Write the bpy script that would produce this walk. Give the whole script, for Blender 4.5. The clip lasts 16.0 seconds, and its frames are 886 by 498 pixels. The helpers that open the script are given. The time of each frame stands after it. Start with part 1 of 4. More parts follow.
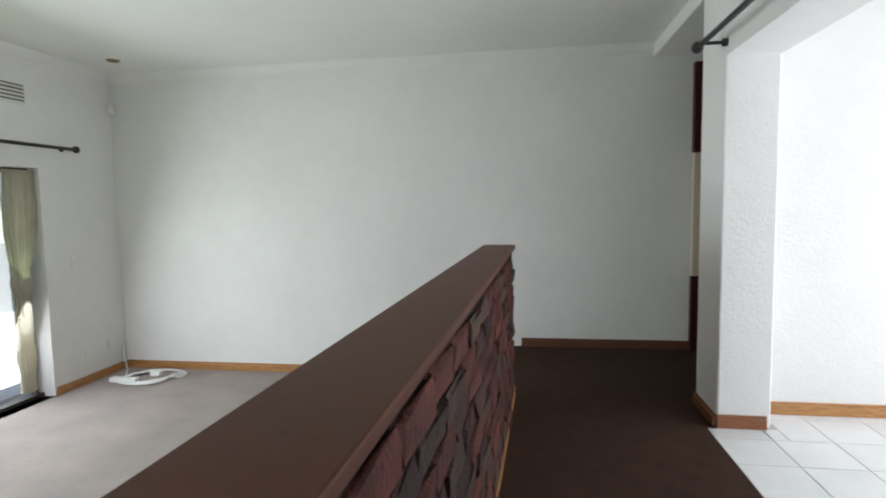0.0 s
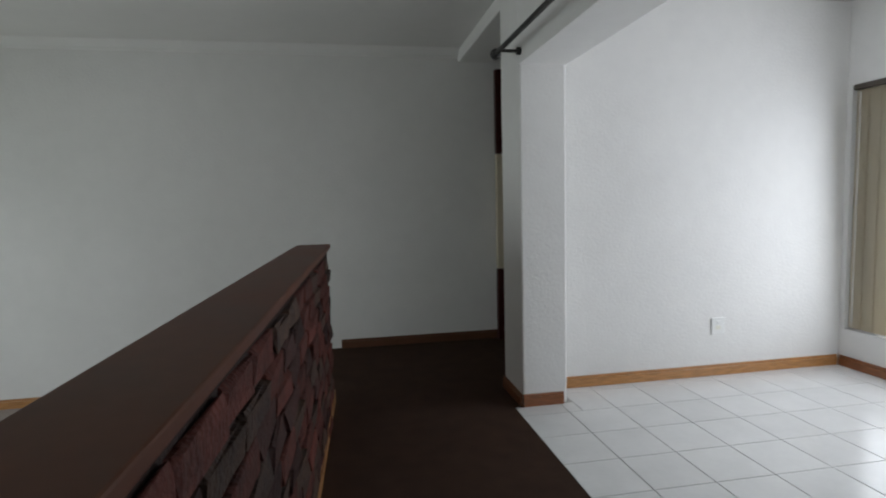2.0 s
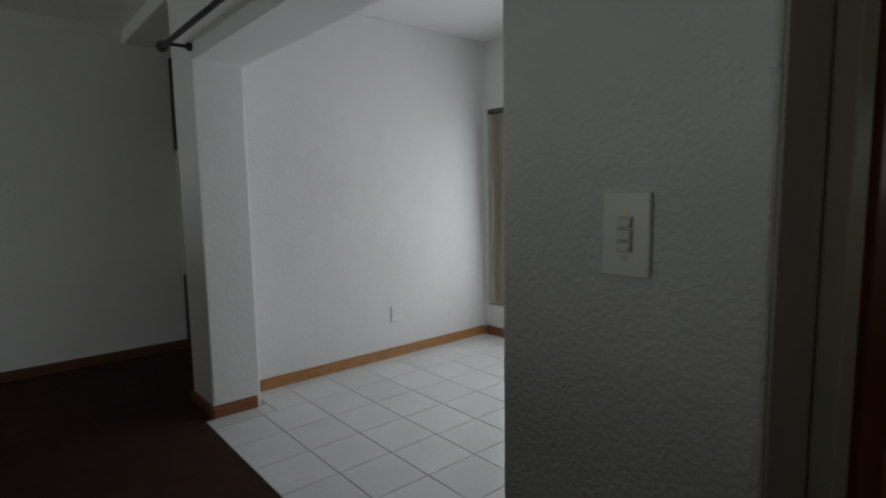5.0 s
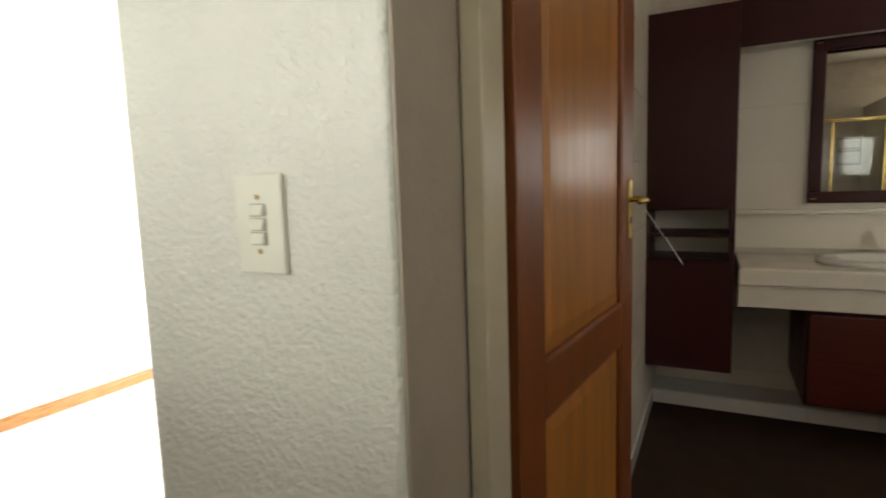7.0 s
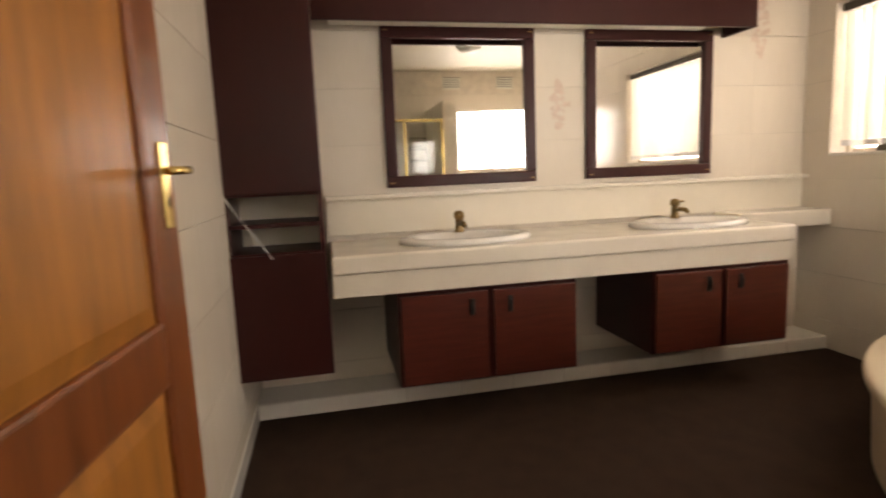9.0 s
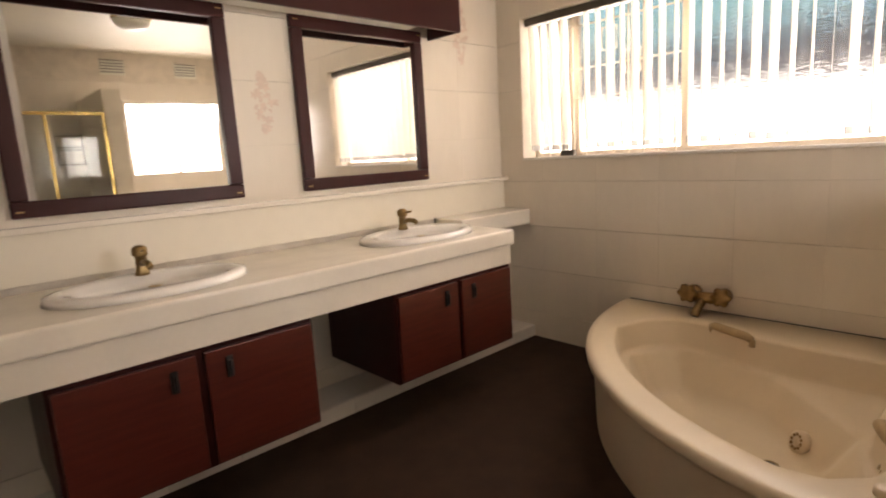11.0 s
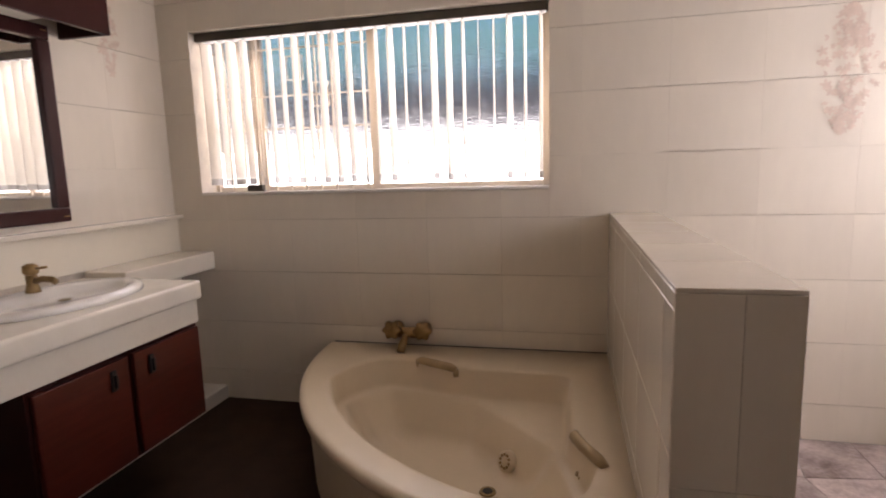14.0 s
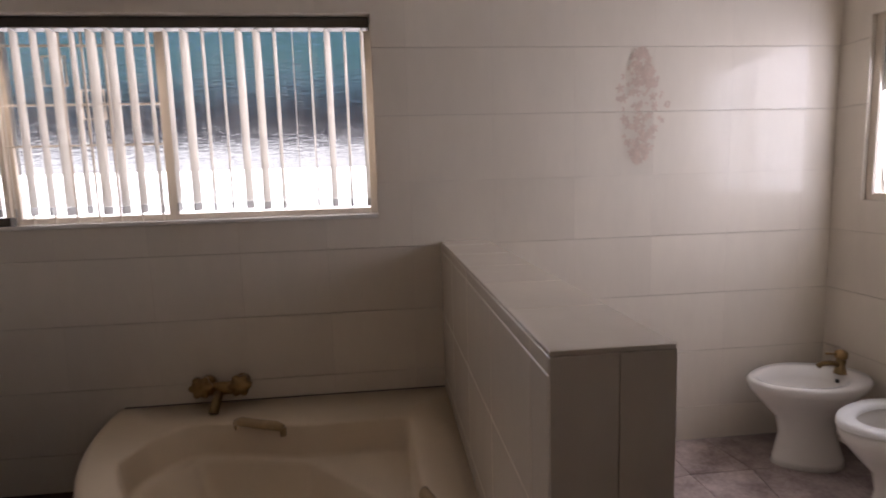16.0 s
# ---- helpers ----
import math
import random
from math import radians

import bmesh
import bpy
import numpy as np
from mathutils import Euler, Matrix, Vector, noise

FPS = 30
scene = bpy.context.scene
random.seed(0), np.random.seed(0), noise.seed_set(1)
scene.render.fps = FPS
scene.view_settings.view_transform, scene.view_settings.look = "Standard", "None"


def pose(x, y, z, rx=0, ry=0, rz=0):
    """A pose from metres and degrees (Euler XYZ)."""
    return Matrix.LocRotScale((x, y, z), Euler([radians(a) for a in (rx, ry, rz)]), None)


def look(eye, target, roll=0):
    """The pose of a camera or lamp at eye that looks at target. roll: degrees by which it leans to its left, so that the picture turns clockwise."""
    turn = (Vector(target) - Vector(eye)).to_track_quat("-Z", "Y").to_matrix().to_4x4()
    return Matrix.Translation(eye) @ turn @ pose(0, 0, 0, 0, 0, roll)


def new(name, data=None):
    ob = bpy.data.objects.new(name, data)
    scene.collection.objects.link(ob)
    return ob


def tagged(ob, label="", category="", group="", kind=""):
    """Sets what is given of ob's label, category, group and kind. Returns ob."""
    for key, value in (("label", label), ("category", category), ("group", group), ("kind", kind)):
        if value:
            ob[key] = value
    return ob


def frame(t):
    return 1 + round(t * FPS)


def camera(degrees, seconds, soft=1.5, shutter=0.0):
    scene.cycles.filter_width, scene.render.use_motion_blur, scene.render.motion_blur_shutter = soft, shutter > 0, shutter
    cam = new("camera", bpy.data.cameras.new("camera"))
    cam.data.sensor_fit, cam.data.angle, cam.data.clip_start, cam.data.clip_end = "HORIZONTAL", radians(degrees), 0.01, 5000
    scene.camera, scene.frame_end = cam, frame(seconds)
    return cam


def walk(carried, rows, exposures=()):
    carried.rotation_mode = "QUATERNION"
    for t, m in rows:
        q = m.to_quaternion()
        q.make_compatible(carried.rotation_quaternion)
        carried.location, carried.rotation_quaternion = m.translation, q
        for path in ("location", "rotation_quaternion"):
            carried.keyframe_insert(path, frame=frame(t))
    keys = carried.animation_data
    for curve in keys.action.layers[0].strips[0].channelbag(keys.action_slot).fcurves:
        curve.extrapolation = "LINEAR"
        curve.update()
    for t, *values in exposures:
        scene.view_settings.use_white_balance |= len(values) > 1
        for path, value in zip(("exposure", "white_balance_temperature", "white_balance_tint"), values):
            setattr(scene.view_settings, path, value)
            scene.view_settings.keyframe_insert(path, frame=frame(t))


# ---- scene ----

cam = camera(78.5, 16.0, soft=1.9, shutter=0.4)
PATH = [
    (0, (-1.015, 0.68, 1.225), (-1.315, 2.651, 1.062), -1.0),
    (0.5, (-0.990, 0.693, 1.228), (-1.149, 2.679, 1.06), -1.1),
    (1, (-0.995, 0.725, 1.209), (-0.969, 2.717, 1.046), -1.2),
    (1.5, (-0.987, 0.744, 1.212), (-0.790, 2.723, 1.042), -1.3),
    (2, (-0.985, 0.753, 1.204), (-0.633, 2.711, 1.032), -1.4),
    (2.5, (-0.965, 0.747, 1.193), (-0.459, 2.675, 1.021), -1.4),
    (3, (-0.931, 0.742, 1.193), (-0.277, 2.624, 1.017), -1.6),
    (3.2, (-0.903, 0.725, 1.191), (-0.204, 2.591, 1.014), -1.7),
    (5.3, (-0.911, 0.607, 1.28), (0.471, 2.036, 1.055), -1.2),
    (5.5, (-0.894, 0.589, 1.282), (0.543, 1.961, 1.057), -1.5),
    (6, (-0.846, 0.549, 1.278), (0.725, 1.764, 1.048), -1.7),
    (6.5, (-0.778, 0.535, 1.27), (0.903, 1.594, 1.042), -1.9),
    (7, (-0.655, 0.535, 1.233), (1.118, 1.43, 1.003), -1.9),
    (7.5, (-0.518, 0.517, 1.204), (1.368, 1.136, 0.958), -1.9),
    (8, (-0.397, 0.501, 1.175), (1.565, 0.798, 0.923), -2.2),
    (8.5, (-0.279, 0.507, 1.156), (1.703, 0.447, 0.897), -2.3),
    (9, (-0.166, 0.446, 1.145), (1.772, 0.031, 0.871), -2.4),
    (9.5, (-0.083, 0.368, 1.154), (1.761, -0.348, 0.861), -2.7),
    (9.7, (-0.045, 0.37, 1.137), (1.758, -0.448, 0.854), -2.7),
    (11.8, (0.482, 0.246, 1.262), (1.664, -1.326, 0.897), -2.4),
    (12, (0.503, 0.235, 1.242), (1.617, -1.389, 0.891), -2.0),
    (12.5, (0.527, 0.202, 1.211), (1.472, -1.532, 0.896), -1.8),
    (13, (0.535, 0.17, 1.22), (1.307, -1.649, 0.913), -1.8),
    (13.5, (0.544, 0.142, 1.233), (1.146, -1.742, 0.936), -1.7),
    (14, (0.559, 0.135, 1.257), (1.008, -1.792, 0.968), -1.7),
    (14.5, (0.569, 0.109, 1.271), (0.872, -1.848, 0.993), -1.8),
    (15, (0.6, 0.042, 1.278), (0.752, -1.934, 1.006), -1.8),
    (15.5, (0.611, -0.008, 1.305), (0.591, -1.99, 1.039), -2.0),
    (16, (0.62, -0.074, 1.308), (0.41, -2.047, 1.057), -1.7),
]
EXPOSURES = [(0, 0.0, 5980, 9), (1.0, -0.4, 5980, 9), (2.0, -1.15, 5980, 9), (3.0, -2.25, 5980, 10), (5.5, -1.85, 6050, 7), (6.0, -1.35, 6250, 7), (6.5, -0.1, 6500, 7), (7.0, 1.12, 6900, 8), (7.5, 1.55, 7300, 11),
             (8.0, 1.95, 7700, 14), (9.5, 2.12, 7600, 19), (12.0, 1.98, 7200, 22), (13.25, 1.88, 6750, 24), (14.0, 1.5, 6450, 25), (15.0, 0.93, 6200, 25), (15.5, 0.80, 6100, 26), (16.0, 0.55, 6050, 25)]
walk(cam, [(t, look(eye, target, roll)) for t, eye, target, roll in PATH], EXPOSURES)

# ---- light ----
world = bpy.data.worlds.new("world")
scene.world = world
world.use_nodes = True
wn = world.node_tree
sky = wn.nodes.new("ShaderNodeTexSky")
sky.sky_type = 'NISHITA'
sky.sun_disc = False
sky.sun_elevation = radians(52)
sky.sun_rotation = radians(34)
wn.links.new(sky.outputs[0], wn.nodes["Background"].inputs[0])
wn.nodes["Background"].inputs[1].default_value = 0.12

sun_data = bpy.data.lights.new("sun", 'SUN')
sun_data.energy, sun_data.angle, sun_data.color = 4.0, radians(10), (1, 0.95, 0.88)
sun = new("sun", sun_data)
sun.matrix_world = look((0, 0, 20), (-6, -9, 6))


def window_light(name, place, target, w, h, watts, color=(1, 1, 1)):
    d = bpy.data.lights.new(name, 'AREA')
    d.shape, d.size, d.size_y, d.energy, d.color = 'RECTANGLE', w, h, watts, color
    ob = new(name, d)
    ob.matrix_world = look(place, target)
    return ob


window_light("daylight_lounge", (-4.80, 3.05, 0.66), (-3, 3.05, 0.0), 2.75, 1.75, 60, (1.0, 1.0, 1.0))
window_light("daylight_lawn", (-4.79, 3.05, 0.60), (-3, 3.05, 1.5), 2.7, 1.6, 12, (0.78, 1.0, 0.60))
window_light("daylight_tiled", (2.36, 2.65, 1.08), (0, 2.65, 0.95), 2.1, 1.5, 60, (0.97, 0.98, 1.0))
window_light("daylight_bath", (1.575, -2.597, 1.59), (1.575, 0, 1.34), 1.82, 0.81, 9, (1.0, 0.96, 0.9))
window_light("daylight_west", (-1.60, -1.805, 1.565), (0, -1.7, 1.28), 0.98, 0.77, 7.5, (0.98, 0.98, 1.0))


# ---- materials ----
def mat(name, color, rough=0.5, metal=0.0, vary=0.12, scale=6.0, bump=0.0, bump_scale=80.0, random=0.0, spec=0.5, stretch=None, color2=None, coat=0.0, trans=0.0):
    m = bpy.data.materials.new(name)
    m.use_nodes = True
    nt = m.node_tree
    b = nt.nodes["Principled BSDF"]
    b.inputs["Metallic"].default_value = metal
    b.inputs["Specular IOR Level"].default_value = spec
    b.inputs["Coat Weight"].default_value = coat
    b.inputs["Coat Roughness"].default_value = 0.15
    b.inputs["Transmission Weight"].default_value = trans
    tc = nt.nodes.new("ShaderNodeTexCoord")
    mp = nt.nodes.new("ShaderNodeMapping")
    nt.links.new(tc.outputs["Object"], mp.inputs[0])
    if stretch:
        mp.inputs["Scale"].default_value = stretch
    if random:
        oi = nt.nodes.new("ShaderNodeObjectInfo")
        mul = nt.nodes.new("ShaderNodeMath")
        mul.operation = 'MULTIPLY'
        mul.inputs[1].default_value = 40
        nt.links.new(oi.outputs["Random"], mul.inputs[0])
        nt.links.new(mul.outputs[0], mp.inputs["Location"])
    n1 = nt.nodes.new("ShaderNodeTexNoise")
    n1.inputs["Scale"].default_value = scale
    n1.inputs["Detail"].default_value = 6
    n2 = nt.nodes.new("ShaderNodeTexNoise")
    n2.inputs["Scale"].default_value = scale * 9
    n2.inputs["Detail"].default_value = 3
    nt.links.new(mp.outputs[0], n1.inputs[0])
    nt.links.new(mp.outputs[0], n2.inputs[0])
    mx = nt.nodes.new("ShaderNodeMath")
    mx.operation = 'MULTIPLY_ADD'
    mx.inputs[1].default_value = 0.35
    nt.links.new(n2.outputs[0], mx.inputs[0])
    nt.links.new(n1.outputs[0], mx.inputs[2])
    ramp = nt.nodes.new("ShaderNodeValToRGB")
    e = ramp.color_ramp.elements
    e[0].position, e[1].position = 0.4, 0.95
    lo = [c * (1 - vary) for c in color]
    hi = list(color2) if color2 else [min(1, c * (1 + vary)) for c in color]
    e[0].color, e[1].color = (*lo, 1), (*hi, 1)
    nt.links.new(mx.outputs[0], ramp.inputs[0])
    out = ramp.outputs[0]
    if random:
        hsv = nt.nodes.new("ShaderNodeHueSaturation")
        mr = nt.nodes.new("ShaderNodeMapRange")
        mr.inputs[3].default_value, mr.inputs[4].default_value = 1 - random, 1 + random
        nt.links.new(oi.outputs["Random"], mr.inputs[0])
        nt.links.new(mr.outputs[0], hsv.inputs["Value"])
        nt.links.new(out, hsv.inputs["Color"])
        out = hsv.outputs[0]
    nt.links.new(out, b.inputs["Base Color"])
    rr = nt.nodes.new("ShaderNodeMapRange")
    rr.inputs[3].default_value, rr.inputs[4].default_value = max(0.02, rough - 0.06), min(1, rough + 0.06)
    nt.links.new(n1.outputs[0], rr.inputs[0])
    nt.links.new(rr.outputs[0], b.inputs["Roughness"])
    if bump:
        nb = nt.nodes.new("ShaderNodeTexNoise")
        nb.inputs["Scale"].default_value = bump_scale
        nb.inputs["Detail"].default_value = 4
        nt.links.new(tc.outputs["Object"], nb.inputs[0])
        bp = nt.nodes.new("ShaderNodeBump")
        bp.inputs["Strength"].default_value = bump
        bp.inputs["Distance"].default_value = 0.01
        nt.links.new(nb.outputs[0], bp.inputs["Height"])
        nt.links.new(bp.outputs[0], b.inputs["Normal"])
    return m


M_WALL = mat("white_plaster", (0.80, 0.79, 0.77), 0.75, vary=0.05, scale=1.2, bump=0.25, bump_scale=60)
M_PIER = mat("rough_plaster", (0.74, 0.74, 0.69), 0.7, vary=0.06, scale=2.0, bump=0.6, bump_scale=85)
M_CEIL = mat("ceiling_paint", (0.80, 0.79, 0.77), 0.8, vary=0.04, scale=1.0, bump=0.05)
M_CARPET = mat("brown_carpet", (0.070, 0.041, 0.029), 0.95, vary=0.16, scale=9, bump=0.9, bump_scale=500, spec=0.1)
# carpet colour raised to add the brightness of daylight by the sliding door
M_CARPET_L = mat("lounge_carpet", (0.46, 0.40, 0.37), 0.95, vary=0.12, scale=3, bump=0.9, bump_scale=500, spec=0.1)
M_FTILE = mat("white_floor_tile", (0.72, 0.72, 0.71), 0.22, vary=0.06, scale=4, random=0.04)
M_GROUT = mat("grey_grout", (0.36, 0.35, 0.33), 0.9, vary=0.2, scale=12)
M_WTILE = mat("cream_wall_tile", (0.74, 0.67, 0.57), 0.13, vary=0.05, scale=3, spec=0.4, random=0.012, stretch=(1, 1, 0.3))
M_WGROUT = mat("wall_grout", (0.68, 0.61, 0.515), 0.85, vary=0.15, scale=10)
M_CREAM = mat("cream_paint", (0.76, 0.70, 0.58), 0.5, vary=0.05, scale=2)
M_SKIRT = mat("varnished_pine_skirting", (0.42, 0.20, 0.065), 0.35, vary=0.35, scale=3, stretch=(4, 4, 30), coat=0.3)
# skirting colour darkened to hold the shadow along the far wall
M_SKIRT_SHADE = mat("shade_brown_skirting", (0.13, 0.055, 0.028), 0.45, vary=0.2, scale=3, stretch=(4, 4, 30))
M_SKIRTR = mat("red_brown_varnished_skirting", (0.24, 0.085, 0.028), 0.35, vary=0.3, scale=3, stretch=(4, 4, 30), coat=0.3)
M_GRIP = mat("dull_beige_brass", (0.40, 0.29, 0.16), 0.5, metal=0.35, vary=0.2, scale=20)
M_DOOR = mat("varnished_pine_door", (0.42, 0.165, 0.034), 0.42, vary=0.30, scale=2.2, stretch=(9, 9, 0.7), coat=0.15)
M_DOORF = mat("varnished_door_stile", (0.22, 0.062, 0.015), 0.42, vary=0.32, scale=2.2, stretch=(9, 9, 0.7), coat=0.15)
M_DARKW = mat("dark_mahogany", (0.040, 0.0085, 0.0075), 0.36, vary=0.10, scale=1.6, stretch=(5, 5, 1), spec=0.22)
M_REDW = mat("red_mahogany", (0.088, 0.0165, 0.010), 0.30, vary=0.28, scale=2.0, stretch=(2.5, 2.5, 24), coat=0.2)
M_BRASS = mat("brass", (0.75, 0.55, 0.20), 0.22, metal=1.0, vary=0.15, scale=20)
M_OLDBRASS = mat("tarnished_brass", (0.33, 0.22, 0.10), 0.38, metal=1.0, vary=0.4, scale=25)
M_TAP = mat("aged_bronze_tap", (0.30, 0.21, 0.10), 0.35, metal=0.9, vary=0.4, scale=25)
M_PLAST = mat("ivory_plastic", (0.78, 0.77, 0.68), 0.35, vary=0.04, scale=5)
M_WPLAST = mat("white_plastic", (0.82, 0.82, 0.80), 0.35, vary=0.04, scale=5)
M_BLACK = mat("black_iron", (0.018, 0.016, 0.015), 0.45, vary=0.3, scale=20)
M_BRONZE = mat("bronze_aluminium", (0.10, 0.085, 0.07), 0.4, metal=0.6, vary=0.2, scale=10)
M_FRAMEG = mat("beige_door_frame", (0.60, 0.53, 0.40), 0.4, vary=0.08, scale=4)
# taupe that carries the shading and colour bounce of the door reveal
M_REVEAL_SHADE = mat("reveal_shade_taupe", (0.40, 0.34, 0.28), 0.6, vary=0.08, scale=4, bump=0.15)
M_CERAM = mat("white_ceramic", (0.82, 0.79, 0.74), 0.10, vary=0.03, scale=3, coat=0.5)
M_BATH = mat("cream_acrylic", (0.70, 0.58, 0.42), 0.36, vary=0.04, scale=3)
M_COUNTER = mat("cream_laminate", (0.76, 0.70, 0.60), 0.22, vary=0.05, scale=6)
M_CAP = mat("brown_capping", (0.105, 0.037, 0.019), 0.50, spec=0.22, vary=0.25, scale=3, stretch=(1, 1, 1))
M_BRICK = mat("rustic_brick", (0.082, 0.024, 0.018), 0.75, spec=0.25, vary=0.6, scale=14, bump=0.8, bump_scale=60, random=0.35)
M_BRICKD = mat("clinker_brick", (0.048, 0.021, 0.018), 0.7, spec=0.2, vary=0.5, scale=14, bump=0.8, bump_scale=60, random=0.4)
M_BRICKG = mat("mauve_grey_brick", (0.048, 0.031, 0.032), 0.7, spec=0.25, vary=0.6, scale=16, bump=0.9, bump_scale=60, random=0.4, color2=(0.095, 0.055, 0.036))
M_MORTAR = mat("dark_mortar", (0.030, 0.018, 0.016), 0.95, vary=0.3, scale=20, bump=0.5)
M_GREYP = mat("grey_plastic", (0.40, 0.38, 0.36), 0.5, vary=0.1, scale=10)
M_CURTAIN = mat("cream_curtain", (0.72, 0.68, 0.56), 0.9, vary=0.1, scale=6)
M_BLIND = mat("blind_fabric", (0.74, 0.68, 0.56), 0.85, vary=0.08, scale=5, stretch=(1, 1, 0.2))
M_VANE = mat("white_vane", (0.80, 0.77, 0.72), 0.6, vary=0.05, scale=5)
M_STEEL = mat("cream_steel_frame", (0.66, 0.57, 0.46), 0.4, vary=0.06, scale=6)
M_SLATE = mat("mauve_slate_vinyl", (0.25, 0.165, 0.14), 0.4, vary=0.5, scale=7, color2=(0.62, 0.52, 0.49), bump=0.12, bump_scale=12, random=0.12)
M_PINK = mat("faded_pink_print", (0.68, 0.55, 0.46), 0.2, vary=0.12, scale=40)
M_OUTW = mat("outside_wall", (0.82, 0.80, 0.76), 0.8, vary=0.06, scale=2)
M_TEAL = mat("teal_roof", (0.02, 0.07, 0.065), 0.6, vary=0.2, scale=2)
M_GREYB = mat("grey_building", (0.07, 0.065, 0.068), 0.8, vary=0.3, scale=1.5)
M_GRASS = mat("ground", (0.12, 0.13, 0.08), 0.95, vary=0.3, scale=2)


def simple(name, kind):
    m = bpy.data.materials.new(name)
    m.use_nodes = True
    nt = m.node_tree
    b = nt.nodes["Principled BSDF"]
    if kind == "mirror":
        b.inputs["Base Color"].default_value = (0.88, 0.88, 0.86, 1)
        b.inputs["Metallic"].default_value = 1
        b.inputs["Roughness"].default_value = 0.02
    if kind in ("glass", "textured"):
        b.inputs["Base Color"].default_value = (0.95, 0.98, 0.97, 1)
        b.inputs["Transmission Weight"].default_value = 1
        b.inputs["Roughness"].default_value = 0.02
        b.inputs["IOR"].default_value = 1.45
    if kind == "textured":
        b.inputs["Roughness"].default_value = 0.06
        tc = nt.nodes.new("ShaderNodeTexCoord")
        mp = nt.nodes.new("ShaderNodeMapping")
        mp.inputs["Scale"].default_value = (25, 25, 90)
        n = nt.nodes.new("ShaderNodeTexNoise")
        n.inputs["Scale"].default_value = 1.0
        bp = nt.nodes.new("ShaderNodeBump")
        bp.inputs["Strength"].default_value = 0.35
        bp.inputs["Distance"].default_value = 0.01
        nt.links.new(tc.outputs["Object"], mp.inputs[0])
        nt.links.new(mp.outputs[0], n.inputs[0])
        nt.links.new(n.outputs[0], bp.inputs["Height"])
        nt.links.new(bp.outputs[0], b.inputs["Normal"])
    return m


def thin_cloth(m, share):
    """Lets some light through a thin blind or curtain."""
    nt = m.node_tree
    b = nt.nodes["Principled BSDF"]
    tr = nt.nodes.new("ShaderNodeBsdfTranslucent")
    mx = nt.nodes.new("ShaderNodeMixShader")
    mx.inputs[0].default_value = share
    nt.links.new(b.inputs["Base Color"].links[0].from_socket, tr.inputs["Color"])
    nt.links.new(b.outputs[0], mx.inputs[1])
    nt.links.new(tr.outputs[0], mx.inputs[2])
    nt.links.new(mx.outputs[0], nt.nodes["Material Output"].inputs["Surface"])


thin_cloth(M_VANE, 0.75)
thin_cloth(M_BLIND, 0.7)
thin_cloth(M_CURTAIN, 0.5)
M_MIRROR = simple("mirror_glass", "mirror")
M_GLASS = simple("clear_glass", "glass")
M_TEX = simple("textured_glass", "textured")


# ---- mesh helpers ----
def mesh_of(name, bm, material, smooth=False):
    bmesh.ops.recalc_face_normals(bm, faces=bm.faces)
    me = bpy.data.meshes.new(name)
    bm.to_mesh(me)
    bm.free()
    me.materials.append(material)
    if smooth:
        me.polygons.foreach_set("use_smooth", [True] * len(me.polygons))
    return me


def part(name, bm, material, parent=None, label="", smooth=False):
    ob = new(name, mesh_of(name, bm, material, smooth))
    if parent:
        ob.parent = parent
    if label:
        ob["label"] = label
    return ob


def thing(name, place, label, category, group=""):
    ob = new(name)
    ob.empty_display_size = 0.1
    ob.location = place
    return tagged(ob, label, category, group)


def box(x0, x1, y0, y1, z0, z1, bevel=0.0, bm=None, seg=2):
    own = bm or bmesh.new()
    r = bmesh.ops.create_cube(own, size=1)
    bmesh.ops.scale(own, vec=(abs(x1 - x0), abs(y1 - y0), abs(z1 - z0)), verts=r["verts"])
    bmesh.ops.translate(own, vec=((x0 + x1) / 2, (y0 + y1) / 2, (z0 + z1) / 2), verts=r["verts"])
    if bevel:
        vs = set(r["verts"])
        es = [e for e in own.edges if e.verts[0] in vs and e.verts[1] in vs]
        bmesh.ops.bevel(own, geom=es, offset=bevel, segments=seg, affect='EDGES', profile=0.5)
    return own


def loft(rings, bm=None, cap_first=True, cap_last=True, closed=True):
    own = bm or bmesh.new()
    vs = [[own.verts.new(p) for p in ring] for ring in rings]
    n = len(vs[0])
    for a, b in zip(vs, vs[1:]):
        for i in range(n if closed else n - 1):
            j = (i + 1) % n
            own.faces.new((a[i], a[j], b[j], b[i]))
    if cap_first:
        own.faces.new(list(reversed(vs[0])))
    if cap_last:
        own.faces.new(vs[-1])
    return own


def ring(cx, cy, z, rx, ry, n=32, power=2.0):
    out = []
    for i in range(n):
        a = 2 * math.pi * i / n
        c, s = math.cos(a), math.sin(a)
        out.append((cx + rx * math.copysign(abs(c) ** (2 / power), c), cy + ry * math.copysign(abs(s) ** (2 / power), s), z))
    return out


def tube(points, r, n=10, bm=None, radii=None):
    pts = [Vector(p) for p in points]
    rings = []
    for i, p in enumerate(pts):
        d = (pts[min(i + 1, len(pts) - 1)] - pts[max(i - 1, 0)]).normalized()
        up = Vector((0, 0, 1)) if abs(d.z) < 0.9 else Vector((1, 0, 0))
        a = d.cross(up).normalized()
        b = d.cross(a).normalized()
        rr = radii[i] if radii else r
        rings.append([p + a * rr * math.cos(2 * math.pi * k / n) + b * rr * math.sin(2 * math.pi * k / n) for k in range(n)])
    return loft(rings, bm)


def structure(name, bm, material, label="", category=""):
    ob = part(name, bm, material)
    return tagged(ob, label, category or name.split("_")[0], kind="structure")


